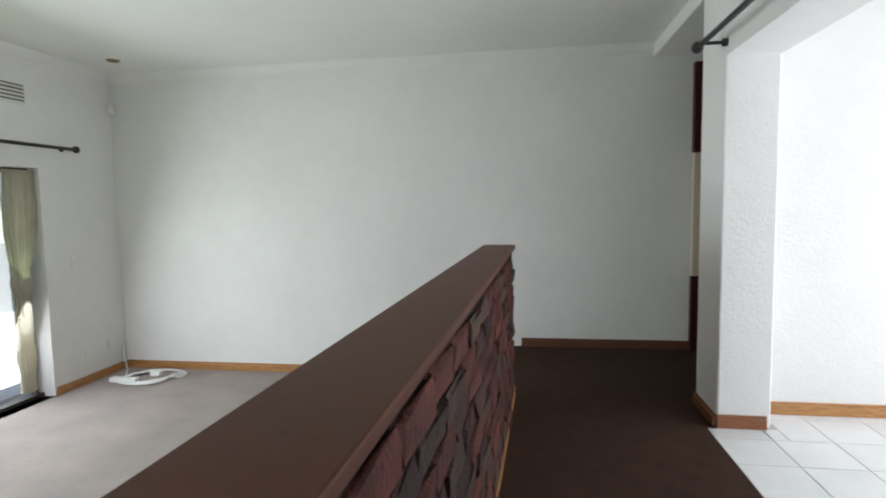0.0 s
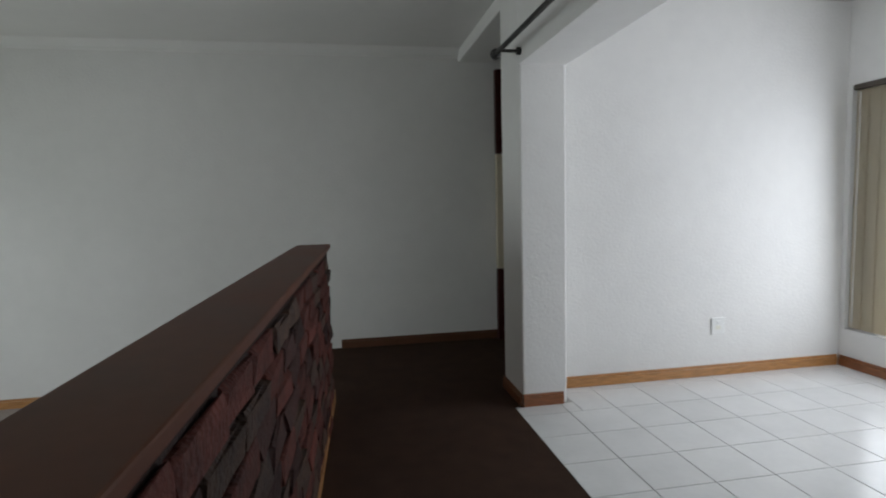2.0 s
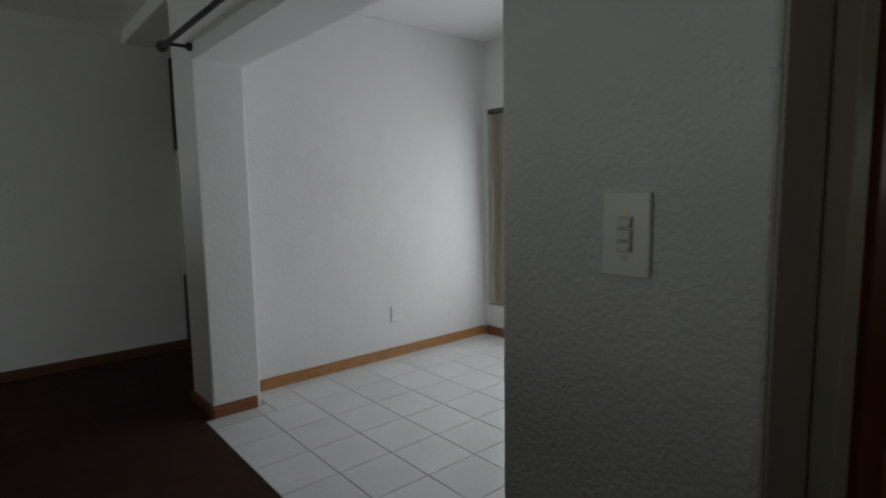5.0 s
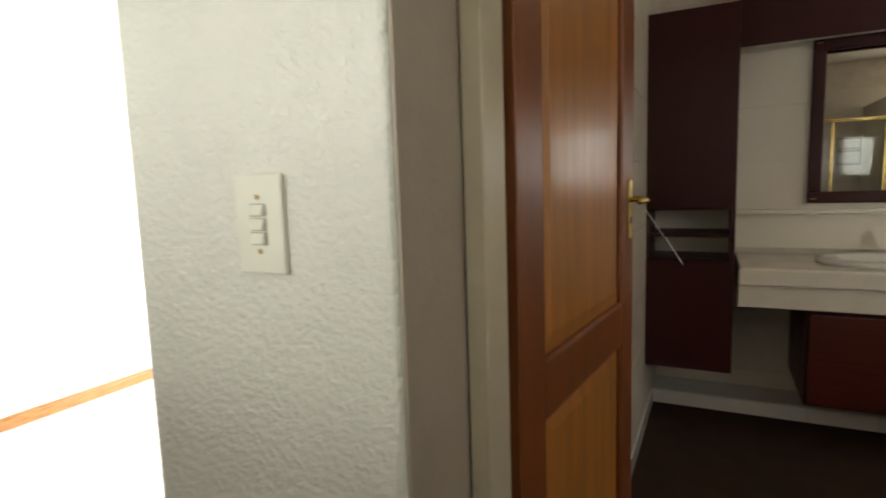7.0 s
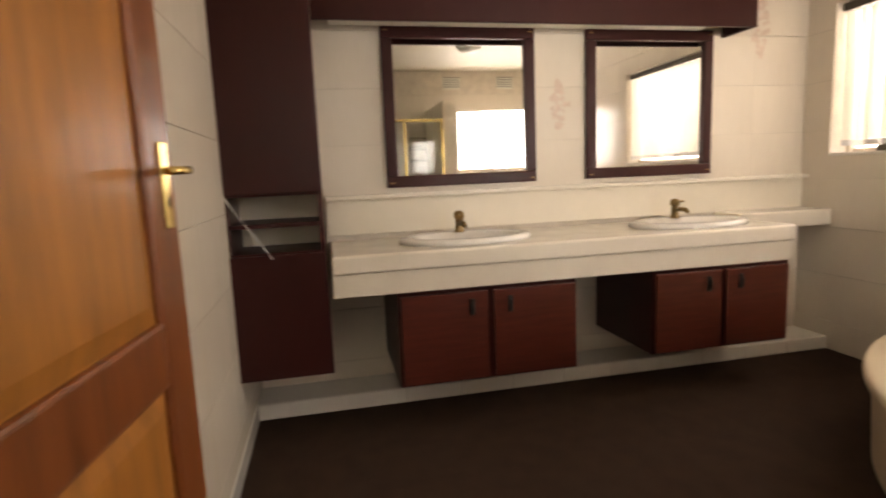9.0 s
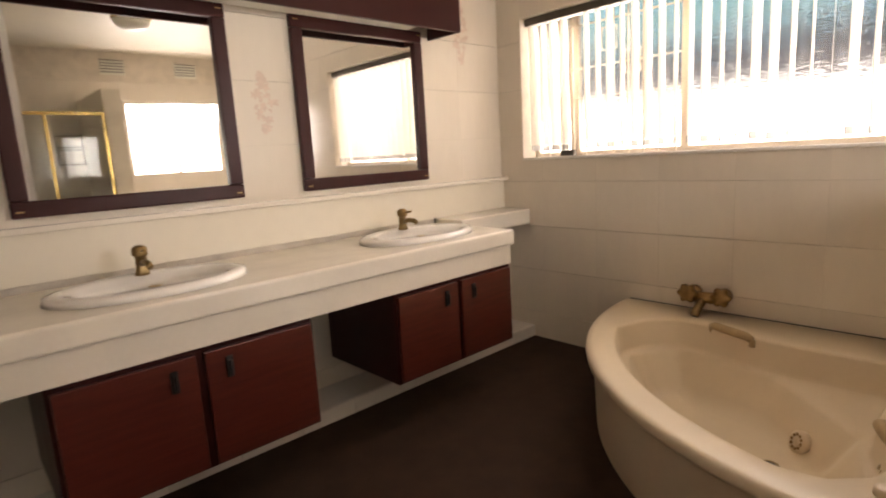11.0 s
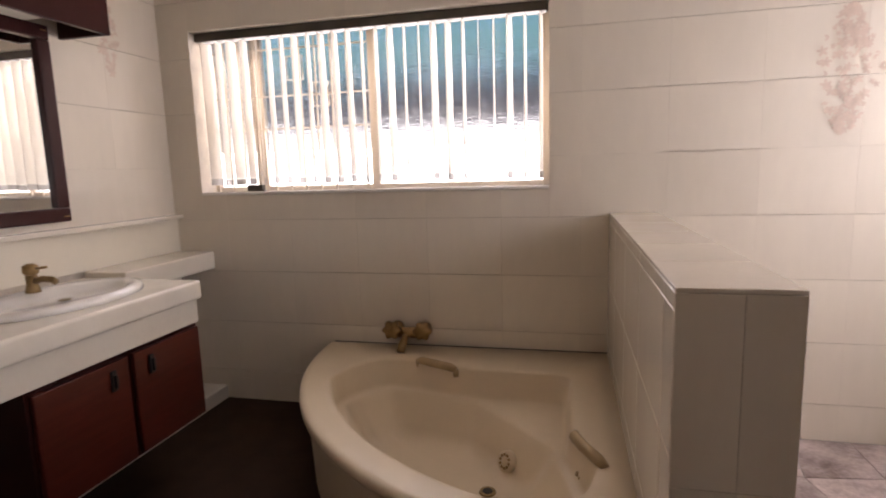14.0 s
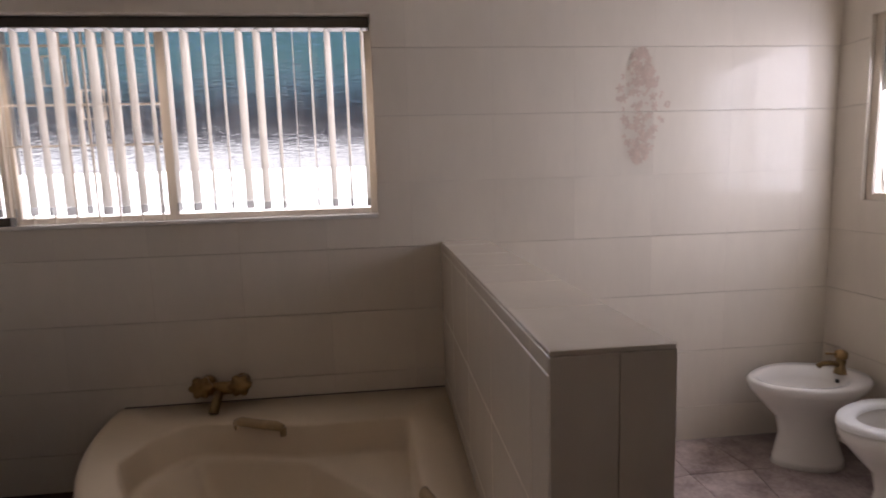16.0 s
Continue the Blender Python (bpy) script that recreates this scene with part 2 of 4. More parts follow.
def wall_with_hole(axis, p0, p1, a0, a1, z0, z1, holes):
    """A wall slab between p0 and p1 across the axis, from a0 to a1, with rectangular holes (b0, b1, c0, c1)."""
    bm = bmesh.new()
    cuts_a = sorted({a0, a1, *[v for h in holes for v in h[:2]]})
    cuts_z = sorted({z0, z1, *[v for h in holes for v in h[2:]]})
    for u0, u1 in zip(cuts_a, cuts_a[1:]):
        for w0, w1 in zip(cuts_z, cuts_z[1:]):
            um, wm = (u0 + u1) / 2, (w0 + w1) / 2
            if any(h[0] < um < h[1] and h[2] < wm < h[3] for h in holes):
                continue
            if axis == "x":
                box(p0, p1, u0, u1, w0, w1, bm=bm)
            else:
                box(u0, u1, p0, p1, w0, w1, bm=bm)
    bmesh.ops.remove_doubles(bm, verts=bm.verts, dist=1e-5)
    seen = {}
    for f in bm.faces:
        seen.setdefault(tuple(round(v, 4) for v in f.calc_center_median()), []).append(f)
    bmesh.ops.delete(bm, geom=[f for fs in seen.values() if len(fs) > 1 for f in fs], context='FACES_ONLY')
    return bm


CEIL = 2.47
LOW = -0.29

# ---- the shell: lounge and passage ----
wall_far = structure("wall_north", box(-5.2, 2.0, 5.32, 5.52, -0.4, 2.6), M_WALL, "smooth white plastered wall", "wall")
wall_lounge_w = structure("wall_west", wall_with_hole("x", -5.08, -4.84, -0.1, 5.32, -0.44, 2.46, [(1.6, 4.50, LOW, 1.57)]), M_WALL, "white plastered wall with a sliding door opening", "wall")
wall_south = structure("wall_south", box(-5.2, 0.0, -0.02, 0.06, -0.45, 2.46), M_WALL, "white plastered wall closing the lounge and passage", "wall")
ceiling = structure("ceiling", box(-5.2, 2.9, -2.7, 5.5, CEIL, 2.6), M_CEIL, "flat white painted ceiling", "ceiling")
floor_lounge = structure("floor_lounge", box(-5.2, -1.23, -0.02, 5.4, LOW - 0.15, LOW), M_CARPET_L, "lounge carpet paled for the window light, one step down", "carpet")
floor_passage = structure("floor_passage", box(-1.23, -0.05, -0.02, 5.4, -0.44, 0.0), M_CARPET, "dark brown passage carpet", "carpet")
floor_far = structure("floor_far", box(-0.05, 2.0, 4.07, 5.4, -0.15, 0.0, bm=box(-0.05, 0.0, 3.69, 4.07, -0.15, 0.0)), M_CARPET, "dark brown carpet in a side passage", "carpet")
wall_side = structure("wall_side_end", box(1.85, 2.0, 4.1, 5.32, 0, 2.468), M_WALL, "white wall at the end of the side passage", "wall")

# the passage wall with the wide opening, pier and bathroom doorway
pier = structure("wall_pier", box(-0.055, 0.30, 0.908, 1.436, 0, CEIL - 0.002, 0.012, seg=3), M_PIER, "textured plaster pier painted white", "wall")
pillar = structure("wall_pillar", box(0.0, 0.275, 3.71, 4.07, 0, CEIL - 0.002, 0.012, seg=3), M_WALL, "white plastered pillar beside the opening", "pillar")
lintel = structure("wall_lintel", box(0.002, 0.272, 1.43, 3.712, 1.957, CEIL - 0.002), M_WALL, "white plastered beam over the wide opening", "beam")
lintel_door = structure("wall_over_door", box(0.0, 0.24, -0.0765, 0.907, 2.04, CEIL - 0.002), M_WALL, "white plaster over the bathroom doorway", "wall")
wall_door_s = structure("wall_beside_door", box(0.0, 0.148, -0.25, -0.065, 0, CEIL - 0.002), M_WALL, "white plaster beside the bathroom doorway", "wall")
header = structure("beam_side_passage", box(0.0, 0.30, 4.07, 5.32, 2.37, CEIL, 0.01), M_WALL, "white plastered beam", "beam")

# thin sheet added over the pier's side to darken it as shade does
structure("trim_reveal", box(-0.048, 0.150, 0.9025, 0.9075, 0, 2.04), M_REVEAL_SHADE, "thin sheet on the door reveal with its shading in taupe", "reveal")

# tiled room
wall_tn = structure("wall_tiled_north", box(0.275, 2.6, 3.945, 4.07, 0, 2.468), M_WALL, "smooth white wall of the tiled room", "wall")
wall_te = structure("wall_tiled_east", wall_with_hole("x", 2.40, 2.60, 1.05, 3.945, 0, 2.468, [(1.5, 3.91, 0.26, 1.91)]), M_WALL, "white wall with a large window", "wall")
wall_ts = structure("wall_tiled_south", box(0.30, 2.40, 1.05, 1.20, 0, 2.468), M_WALL, "white wall of the tiled room", "wall")
floor_tiled = structure("floor_tiled", box(-0.05, 2.6, 1.0, 4.07, -0.16, -0.006), M_GROUT, "white ceramic tiled floor with grey joints", "floor")

# bathroom
wall_bn = structure("wall_bath_north", box(1.14, 2.698, 0.838, 1.05, 0, 2.455), M_WGROUT, "cream tiled bathroom wall", "wall")
wall_be = structure("wall_bath_east", box(2.698, 2.9, -2.70, 1.05, 0, 2.455), M_WGROUT, "cream tiled wall behind the vanity", "wall")
wall_bs = structure("wall_bath_south", wall_with_hole("y", -2.70, -2.478, -1.75, 2.698, 0, 2.455, [(0.645, 2.505, 1.165, 2.01)]), M_WGROUT, "cream tiled wall with a wide window", "wall")
wall_bw = structure("wall_bath_west", wall_with_hole("x", -1.75, -1.528, -2.478, -0.02, 0, 2.455, [(-2.31, -1.30, 1.165, 1.965)]), M_WGROUT, "cream tiled wall with a bright window", "wall")
wall_bn2 = structure("wall_behind_door", box(0.24, 1.14, 0.93, 1.05, 0, 2.455), M_CREAM, "cream wall behind the open door", "wall")
floor_bath = structure("floor_bathroom", box(-0.05, 2.7, -0.87, 0.95, -0.15, 0.0, bm=box(0.165, 2.7, -2.48, -0.87, -0.15, 0.0)), M_CARPET, "dark brown bathroom carpet", "carpet")
floor_toilet = structure("floor_toilet", box(-1.6, 0.165, -2.48, -0.02, -0.16, -0.004), M_GROUT, "mauve slate-look floor beside the toilet", "floor")
ceiling_bath = structure("ceiling_bathroom", box(-1.75, 2.9, -2.7, 1.05, 2.456, 2.469), M_CREAM, "cream painted bathroom ceiling", "ceiling")


# plaster coving
structure("trim_cornice_far", loft([[(-4.84, 5.32, CEIL - 0.07), (-4.84, 5.29, CEIL - 0.05), (-4.84, 5.265, CEIL - 0.02), (-4.84, 5.25, CEIL)], [(0.0, 5.32, CEIL - 0.07), (0.0, 5.29, CEIL - 0.05), (0.0, 5.265, CEIL - 0.02), (0.0, 5.25, CEIL)]]), M_CEIL, "white plaster coving", "cornice")
structure("trim_cornice_west", loft([[(-4.84, 0.06, CEIL - 0.07), (-4.81, 0.06, CEIL - 0.05), (-4.785, 0.06, CEIL - 0.02), (-4.77, 0.06, CEIL)], [(-4.84, 5.25, CEIL - 0.07), (-4.81, 5.25, CEIL - 0.05), (-4.785, 5.25, CEIL - 0.02), (-4.77, 5.25, CEIL)]]), M_CEIL, "white plaster coving", "cornice")


# ---- lounge and passage things ----
def skirting(name, x0, x1, y0, y1, z=0.0, material=None):
    bm = box(x0, x1, y0, y1, z, z + 0.055, 0.003)
    cx, cy = (x1 - x0) * 0.3, (y1 - y0) * 0.3
    if abs(x1 - x0) < abs(y1 - y0):
        box(x0 + cx, x1, y0, y1, z + 0.0555, z + 0.072, 0.002, bm)
    else:
        box(x0, x1, y0 + cy, y1, z + 0.0555, z + 0.072, 0.002, bm)
    # boards with a material of their own are darker than the pine
    return structure(name, bm, material or M_SKIRT, "skirting board in a darker brown" if material else "varnished pine skirting board", "skirting")


# the far board's shadow is in its dark colour
skirting("baseboard_far", material=M_SKIRT_SHADE, x0=-1.05, x1=1.85, y0=5.302, y1=5.32)
skirting("baseboard_lounge", -4.82, -1.26, 5.302, 5.32, LOW)
skirting("baseboard_west", -4.84, -4.822, 4.51, 5.30, LOW)
skirting("baseboard_pillar", -0.016, 0.0, 3.712, 4.07, material=M_SKIRTR)
skirting("baseboard_reveal", 0.0, 0.25, 3.694, 3.71, material=M_SKIRTR)
skirting("baseboard_tiled", 0.28, 2.38, 3.927, 3.945)
skirting("baseboard_tiled_east", 2.382, 2.40, 1.21, 3.925, material=M_SKIRTR)

# half-height brick wall between passage and lounge
dwarf_brick = thing("brick_half_wall", (0, 0, 0), "half-height rustic red brick wall with brown capping", "half wall")
part("core", box(-1.262, -1.098, 0.06, 4.083, LOW, 0.939), M_MORTAR, dwarf_brick, "dark mortar")
part("capping", box(-1.276, -1.077, 0.06, 4.099, 0.941, 0.968, 0.005), M_CAP, dwarf_brick, "brown stained smooth capping")
brick_skirting = skirting("baseboard_brick", -1.097, -1.080, 0.08, 4.080)
WALL_TURN = Matrix.Translation((-1.177, 4.099, 0)) @ Matrix.Rotation(-0.0403, 4, 'Z') @ Matrix.Translation((1.177, -4.099, 0))
dwarf_brick.matrix_world = WALL_TURN
brick_skirting.matrix_world = WALL_TURN

# sliding door
slider = tagged(thing("sliding_door", (0, 0, 0), "bronze aluminium glazed sliding door to the garden", "sliding door"), kind="structure")
for y0, y1 in ((1.62, 1.67), (3.05, 3.11), (4.44, 4.48)):
    part("stile", box(-5.01, -4.97, y0, y1, LOW + 0.03, 1.534, 0.003), M_BRONZE, slider)
part("sill", box(-5.04, -4.94, 1.6, 4.50, LOW, LOW + 0.03), M_BRONZE, slider)
part("head", box(-5.04, -4.94, 1.6, 4.50, 1.535, 1.57), M_BRONZE, slider)
for y0, y1 in ((1.68, 3.04), (3.12, 4.43)):
    g = part("pane", box(-4.993, -4.987, y0, y1, LOW + 0.035, 1.53), M_GLASS, slider)
    g.visible_shadow = False


# ---- bathroom: vanity ----
def cupboard(name, y0, y1, z0, z1, x_front, label):
    """A wall unit with two flush doors and finger pulls, its left side at y1."""
    t = thing(name, (x_front, (y0 + y1) / 2, z0), label, "cabinet", "cupboards under the vanity")
    ox, oy, oz = t.location
    part("body", box(0.02, 2.69 - ox, y0 - oy, y1 - oy, 0, z1 - z0, 0.003), M_DARKW, t, "dark mahogany carcass")
    mid = 0.0
    for a, b, s in ((y0 - oy + 0.012, mid - 0.014, -1), (mid + 0.014, y1 - oy - 0.012, 1)):
        d = part("door", box(0.0, 0.0195, a, b, 0.012, z1 - z0 - 0.02, 0.004), M_REDW, t, "red mahogany door")
        yy = (b - 0.075) if s < 0 else (a + 0.075)
        bm = box(-0.010, -0.001, yy - 0.012, yy + 0.012, (z1 - z0) * 0.71, (z1 - z0) * 0.71 + 0.075, 0.004)
        box(-0.022, -0.0095, yy - 0.005, yy + 0.005, (z1 - z0) * 0.71 + 0.012, (z1 - z0) * 0.71 + 0.060, 0.003, bm)
        part("handle", bm, M_BLACK, d, "dark iron pull")
    return t


plinth = tagged(part("vanity_plinth", box(2.46, 2.689, -2.469, 0.829, 0, 0.078, 0.004), M_CERAM), "white tiled plinth along the vanity wall", "plinth")
cupboard("vanity_cupboard", -0.674, 0.168, 0.210, 0.643, 2.11, "hanging red mahogany vanity cupboard with two doors")
cupboard("vanity_cupboard", -1.845, -1.072, 0.222, 0.643, 2.11, "hanging red mahogany vanity cupboard beside the window wall")

counter = thing("vanity_counter", (2.08, -0.75, 0.645), "long cream laminate vanity counter on the wall", "counter")
part("top", box(0, 0.605, -1.09, 1.185, 0.10, 0.18, 0.012, seg=3), M_COUNTER, counter)
part("apron", box(0.022, 0.05, -1.08, 1.185, 0.0, 0.0995, 0.003), M_COUNTER, counter)
part("end_shelf", box(0.38, 0.605, -1.715, -1.092, 0.11, 0.205, 0.008), M_COUNTER, counter)
part("splashback", box(0.595, 0.606, -1.72, 1.19, 0.206, 0.387, 0.002), M_CREAM, counter, "cream painted splashback")
part("ledge", box(0.555, 0.606, -1.72, 1.19, 0.3875, 0.410, 0.004), M_COUNTER, counter)


def basin(y, label):
    t = thing("basin", (2.36, y, 0.826), label, "basin", "basins in the vanity")
    rings = [ring(0, 0, 0.0, 0.215, 0.325, 40), ring(0, 0, 0.022, 0.21, 0.32, 40), ring(0, 0, 0.028, 0.185, 0.29, 40), ring(-0.02, 0, 0.02, 0.150, 0.245, 40),
             ring(-0.02, 0, 0.004, 0.14, 0.232, 40)]
    part("bowl", loft(rings), M_CERAM, t, smooth=True)
    part("waste", loft([ring(-0.02, 0, 0.0045, 0.022, 0.022, 16), ring(-0.02, 0, 0.007, 0.018, 0.018, 16)]), M_TAP, t, "bronze waste")
    return t


def mixer(x, y, z, label, turn=180.0):
    """A pillar mixer tap with a spout and lever."""
    t = thing("mixer_tap", (x, y, z), label, "tap")
    bm = loft([ring(0, 0, 0.0, 0.026, 0.026, 16), ring(0, 0, 0.012, 0.024, 0.024, 16), ring(0, 0, 0.03, 0.019, 0.019, 16), ring(0, 0, 0.065, 0.020, 0.020, 16)])
    part("base", bm, M_TAP, t, smooth=True)
    part("spout", tube([(0.0, 0, 0.038), (0.05, 0, 0.052), (0.095, 0, 0.050), (0.11, 0, 0.040)], 0.012, 10), M_TAP, t, smooth=True)
    part("knob", loft([ring(0, 0, 0.0655, 0.018, 0.018, 16), ring(0, 0, 0.075, 0.027, 0.027, 16), ring(0, 0, 0.10, 0.025, 0.025, 16), ring(0, 0, 0.108, 0.012, 0.012, 16)]), M_OLDBRASS, t, smooth=True)
    part("lever", tube([(0.02, 0, 0.09), (0.075, 0, 0.096)], 0.005, 8), M_OLDBRASS, t, smooth=True)
    t.rotation_euler = (0, 0, radians(turn))
    return t


basin(-0.21, "oval cream ceramic basin set into the counter")
basin(-1.43, "oval cream ceramic basin set into the counter near the window")
mixer(2.50, -0.215, 0.850, "tarnished brass mixer tap on the basin")
mixer(2.50, -1.45, 0.850, "tarnished brass mixer tap on the basin")


def framed_mirror(y0, y1, z0, z1, label):
    t = thing("mirror", (2.69, (y0 + y1) / 2, z0), label, "mirror", "mirrors over the vanity")
    w, h, f = (y1 - y0) / 2, z1 - z0, 0.058
    part("glass", box(-0.012, -0.003, -w + f - 0.006, w - f + 0.006, f - 0.006, h - f + 0.006), M_MIRROR, t)
    part("frame_rail", box(-0.032, 0, -w, w, 0, f, 0.006), M_DARKW, t)
    part("frame_rail", box(-0.032, 0, -w, w, h - f, h, 0.006), M_DARKW, t)
    part("frame_stile", box(-0.0318, 0, -w, -w + f, f + 0.0005, h - f - 0.0005, 0.006), M_DARKW, t)
    part("frame_stile", box(-0.0318, 0, w - f, w, f + 0.0005, h - f - 0.0005, 0.006), M_DARKW, t)
    for sy in (-1, 1):
        for zz in (0.022, h - 0.022):
            part("clip", box(-0.0345, -0.0322, sy * (w - 0.025) - 0.012, sy * (w - 0.025) + 0.012, zz - 0.003, zz + 0.003), M_OLDBRASS, t, "small metal clip")
    return t


framed_mirror(-0.703, 0.118, 1.085, 1.893, "square mirror in a dark mahogany frame")
framed_mirror(-1.797, -1.004, 1.085, 1.893, "square mirror in a dark mahogany frame near the window")

pelmet = thing("light_pelmet", (2.44, -0.68, 1.857), "dark mahogany light pelmet over the mirrors", "pelmet")
part("front", box(0, 0.022, -1.208, 1.13, 0, 0.33, 0.003), M_DARKW, pelmet)
part("end", box(0.0225, 0.248, -1.208, -1.186, 0, 0.33, 0.003), M_DARKW, pelmet)
part("top", box(0.0225, 0.248, -1.1855, 1.13, 0.31, 0.33, 0.002), M_DARKW, pelmet)
part("diffuser", box(0.05, 0.20, -1.0, 1.05, 0.028, 0.034), M_PLAST, pelmet, "cream plastic light diffuser")

tall = thing("tall_cabinet", (2.115, 0.635, 0.322), "tall dark mahogany wall cabinet with open shelves", "cabinet")
part("side_panel", box(0.0, 0.573, -0.182, -0.162, 0, 1.665, 0.002), M_DARKW, tall)
part("side_panel", box(0.0, 0.573, 0.185, 0.205, 0, 1.665, 0.002), M_DARKW, tall)
part("back_panel", box(0.30, 0.315, -0.1615, 0.1845, 0.52, 0.77), M_CREAM, tall, "pale back panel")
for z in (0.0, 0.515, 0.635, 0.762, 1.645):
    part("shelf", box(0.002, 0.571 if z in (0.0, 1.645) else 0.299, -0.1615, 0.1845, z, z + 0.018, 0.002), M_DARKW, tall)
part("lower_door", box(-0.018, -0.001, -0.18, 0.203, 0.004, 0.525, 0.004), M_DARKW, tall)
part("upper_door", box(-0.018, -0.001, -0.18, 0.203, 0.772, 1.66, 0.004), M_DARKW, tall)
part("cable", tube([(-0.025, 0.195, 0.765), (-0.03, 0.14, 0.68), (-0.03, 0.06, 0.56), (-0.025, 0.03, 0.51)], 0.002, 8), M_WPLAST, tall, "loose white cord", smooth=True)

structure("trim_plinth_north", box(1.145, 2.455, 0.8225, 0.8295, 0, 0.085, 0.002), M_CERAM, "white tiled base course", "base course")

# ---- bathroom: door ----
frame_ob = tagged(thing("door_frame", (0, 0, 0), "beige painted steel door frame", "door frame"), kind="structure")
part("jamb", box(0.151, 0.25, 0.864, 0.902, 0, 2.035, 0.004), M_FRAMEG, frame_ob)
part("jamb", box(0.05, 0.151, -0.064, -0.019, 0, 2.035, 0.004), M_FRAMEG, frame_ob)
part("head", box(0.151, 0.240, -0.0305, 0.8635, 1.985, 2.035, 0.004), M_FRAMEG, frame_ob)
part("lock_keep", box(0.06, 0.150, -0.0188, -0.0140, 1.120, 1.215, 0.002), M_BRONZE, frame_ob, "dark bronze lock keep")


def panel_door():
    """The leaf lies along +x from its hinge, its visible face at y = 0."""
    t = thing("panel_door", (0.275, 0.853, 0.01), "open varnished pine panel door with brass handle", "door")
    W, Hh = 0.85, 1.965
    st = 0.125
    part("stile", box(0, st, 0, 0.04, 0, Hh, 0.003), M_DOORF, t)
    part("stile", box(W - st, W, 0, 0.04, 0, Hh, 0.003), M_DOORF, t)
    for z0, z1 in ((0, 0.20), (0.735, 0.855), (Hh - 0.12, Hh)):
        part("rail", box(st + 0.0005, W - st - 0.0005, 0.001, 0.039, z0, z1, 0.003), M_DOORF, t)
    for z0, z1 in ((0.2, 0.735), (0.855, Hh - 0.12)):
        bm = box(st + 0.001, W - st - 0.001, 0.014, 0.026, z0 + 0.001, z1 - 0.001)
        r = loft([[(st + 0.012, 0.0139, z0 + 0.012), (W - st - 0.012, 0.0139, z0 + 0.012), (W - st - 0.012, 0.0139, z1 - 0.012), (st + 0.012, 0.0139, z1 - 0.012)],
                  [(st + 0.05, 0.005, z0 + 0.05), (W - st - 0.05, 0.005, z0 + 0.05), (W - st - 0.05, 0.005, z1 - 0.05), (st + 0.05, 0.005, z1 - 0.05)]], bm)
        part("panel", r, M_DOOR, t)
        for a in range(4):
            p = [(st, z0), (W - st, z0), (W - st, z1), (st, z1)]
            (xa, za), (xb, zb) = p[a], p[(a + 1) % 4]
            part("moulding", tube([(xa, 0.010, za), (xb, 0.010, zb)], 0.009, 8), M_DOORF, t)
    hx, hz = W - 0.050, 1.14
    plate = part("handle_plate", box(hx - 0.019, hx + 0.019, -0.006, -0.0002, hz - 0.095, hz + 0.085, 0.003), M_BRASS, t, "polished brass plate")
    part("lever", tube([(hx, -0.006, hz + 0.025), (hx, -0.05, hz + 0.025), (hx - 0.01, -0.056, hz + 0.025), (hx - 0.115, -0.056, hz + 0.022)], 0.0085, 10), M_BRASS, plate, "brass lever", smooth=True)
    part("keyhole", box(hx - 0.004, hx + 0.004, -0.0075, -0.0062, hz - 0.05, hz - 0.028), M_BLACK, plate)
    for z in (0.2, 1.75):
        part("hinge", tube([(-0.006, 0.004, z), (-0.006, 0.004, z + 0.1)], 0.007, 8), M_OLDBRASS, t, "steel hinge")
    t.rotation_euler = (0, 0, math.atan2(0.765 - 0.853, 1.11 - 0.275))
    return t


panel_door()

# ---- bathroom: bath, low wall ----
BX, BY, BR = 0.3745, -2.4695, 1.43
bath = thing("corner_bath", (BX, BY, 0), "cream acrylic corner spa bath with seat", "bath")


BC = Vector((0.56, 0.70))
N_BATH = 120


def quarter(r):
    return [(0, 0), (r, 0)] + [(r * math.cos(a), r * math.sin(a)) for a in [math.pi / 2 * i / 40 for i in range(1, 40)]] + [(0, r)]


def basin_edge(inset):
    """The inner edge of the rim: a wide arc, with a squared seat recess towards the corner."""
    r = 1.31 - inset
    arc = [(r * math.cos(a), r * math.sin(a)) for a in [radians(22 + 54 * i / 30) for i in range(31)]]
    d = inset
    return arc + [(0.215, 1.255 - d), (0.125 + d * 0.5, 1.17 - d), (0.09 + d, 1.04), (0.125 + d, 0.90), (0.163 + d, 0.78), (0.163 + d, 0.33 + d), (0.175 + d, 0.298 + d), (0.21 + d, 0.285 + d),
                  (0.60, 0.287 + d), (0.72, 0.262 + d), (0.86, 0.226 + d), (1.01, 0.203 + d), (1.10 - d, 0.235 + d), (1.17 - d, 0.33 + d)]


def spokes(outline, z, limit=None):
    """The outline seen from the bath's middle, one point a spoke; limit keeps clear of the seat's front (x + y >= limit)."""
    out = []
    for k in range(N_BATH):
        a = 2 * math.pi * k / N_BATH
        dx, dy = math.cos(a), math.sin(a)
        best = 9.0
        for (xa, ya), (xb, yb) in zip(outline, outline[1:] + outline[:1]):
            ex, ey = xb - xa, yb - ya
            det = dx * -ey + ex * dy
            if abs(det) < 1e-9:
                continue
            t = ((xa - BC.x) * -ey + ex * (ya - BC.y)) / det
            u = (dx * (ya - BC.y) - dy * (xa - BC.x)) / det
            if t > 0 and -1e-6 <= u <= 1.000001:
                best = min(best, t)
        if limit is not None and dx + dy < -1e-3:
            best = min(best, (limit - BC.x - BC.y) / (dx + dy))
        out.append((BC.x + dx * best, BC.y + dy * best, z))
    return out


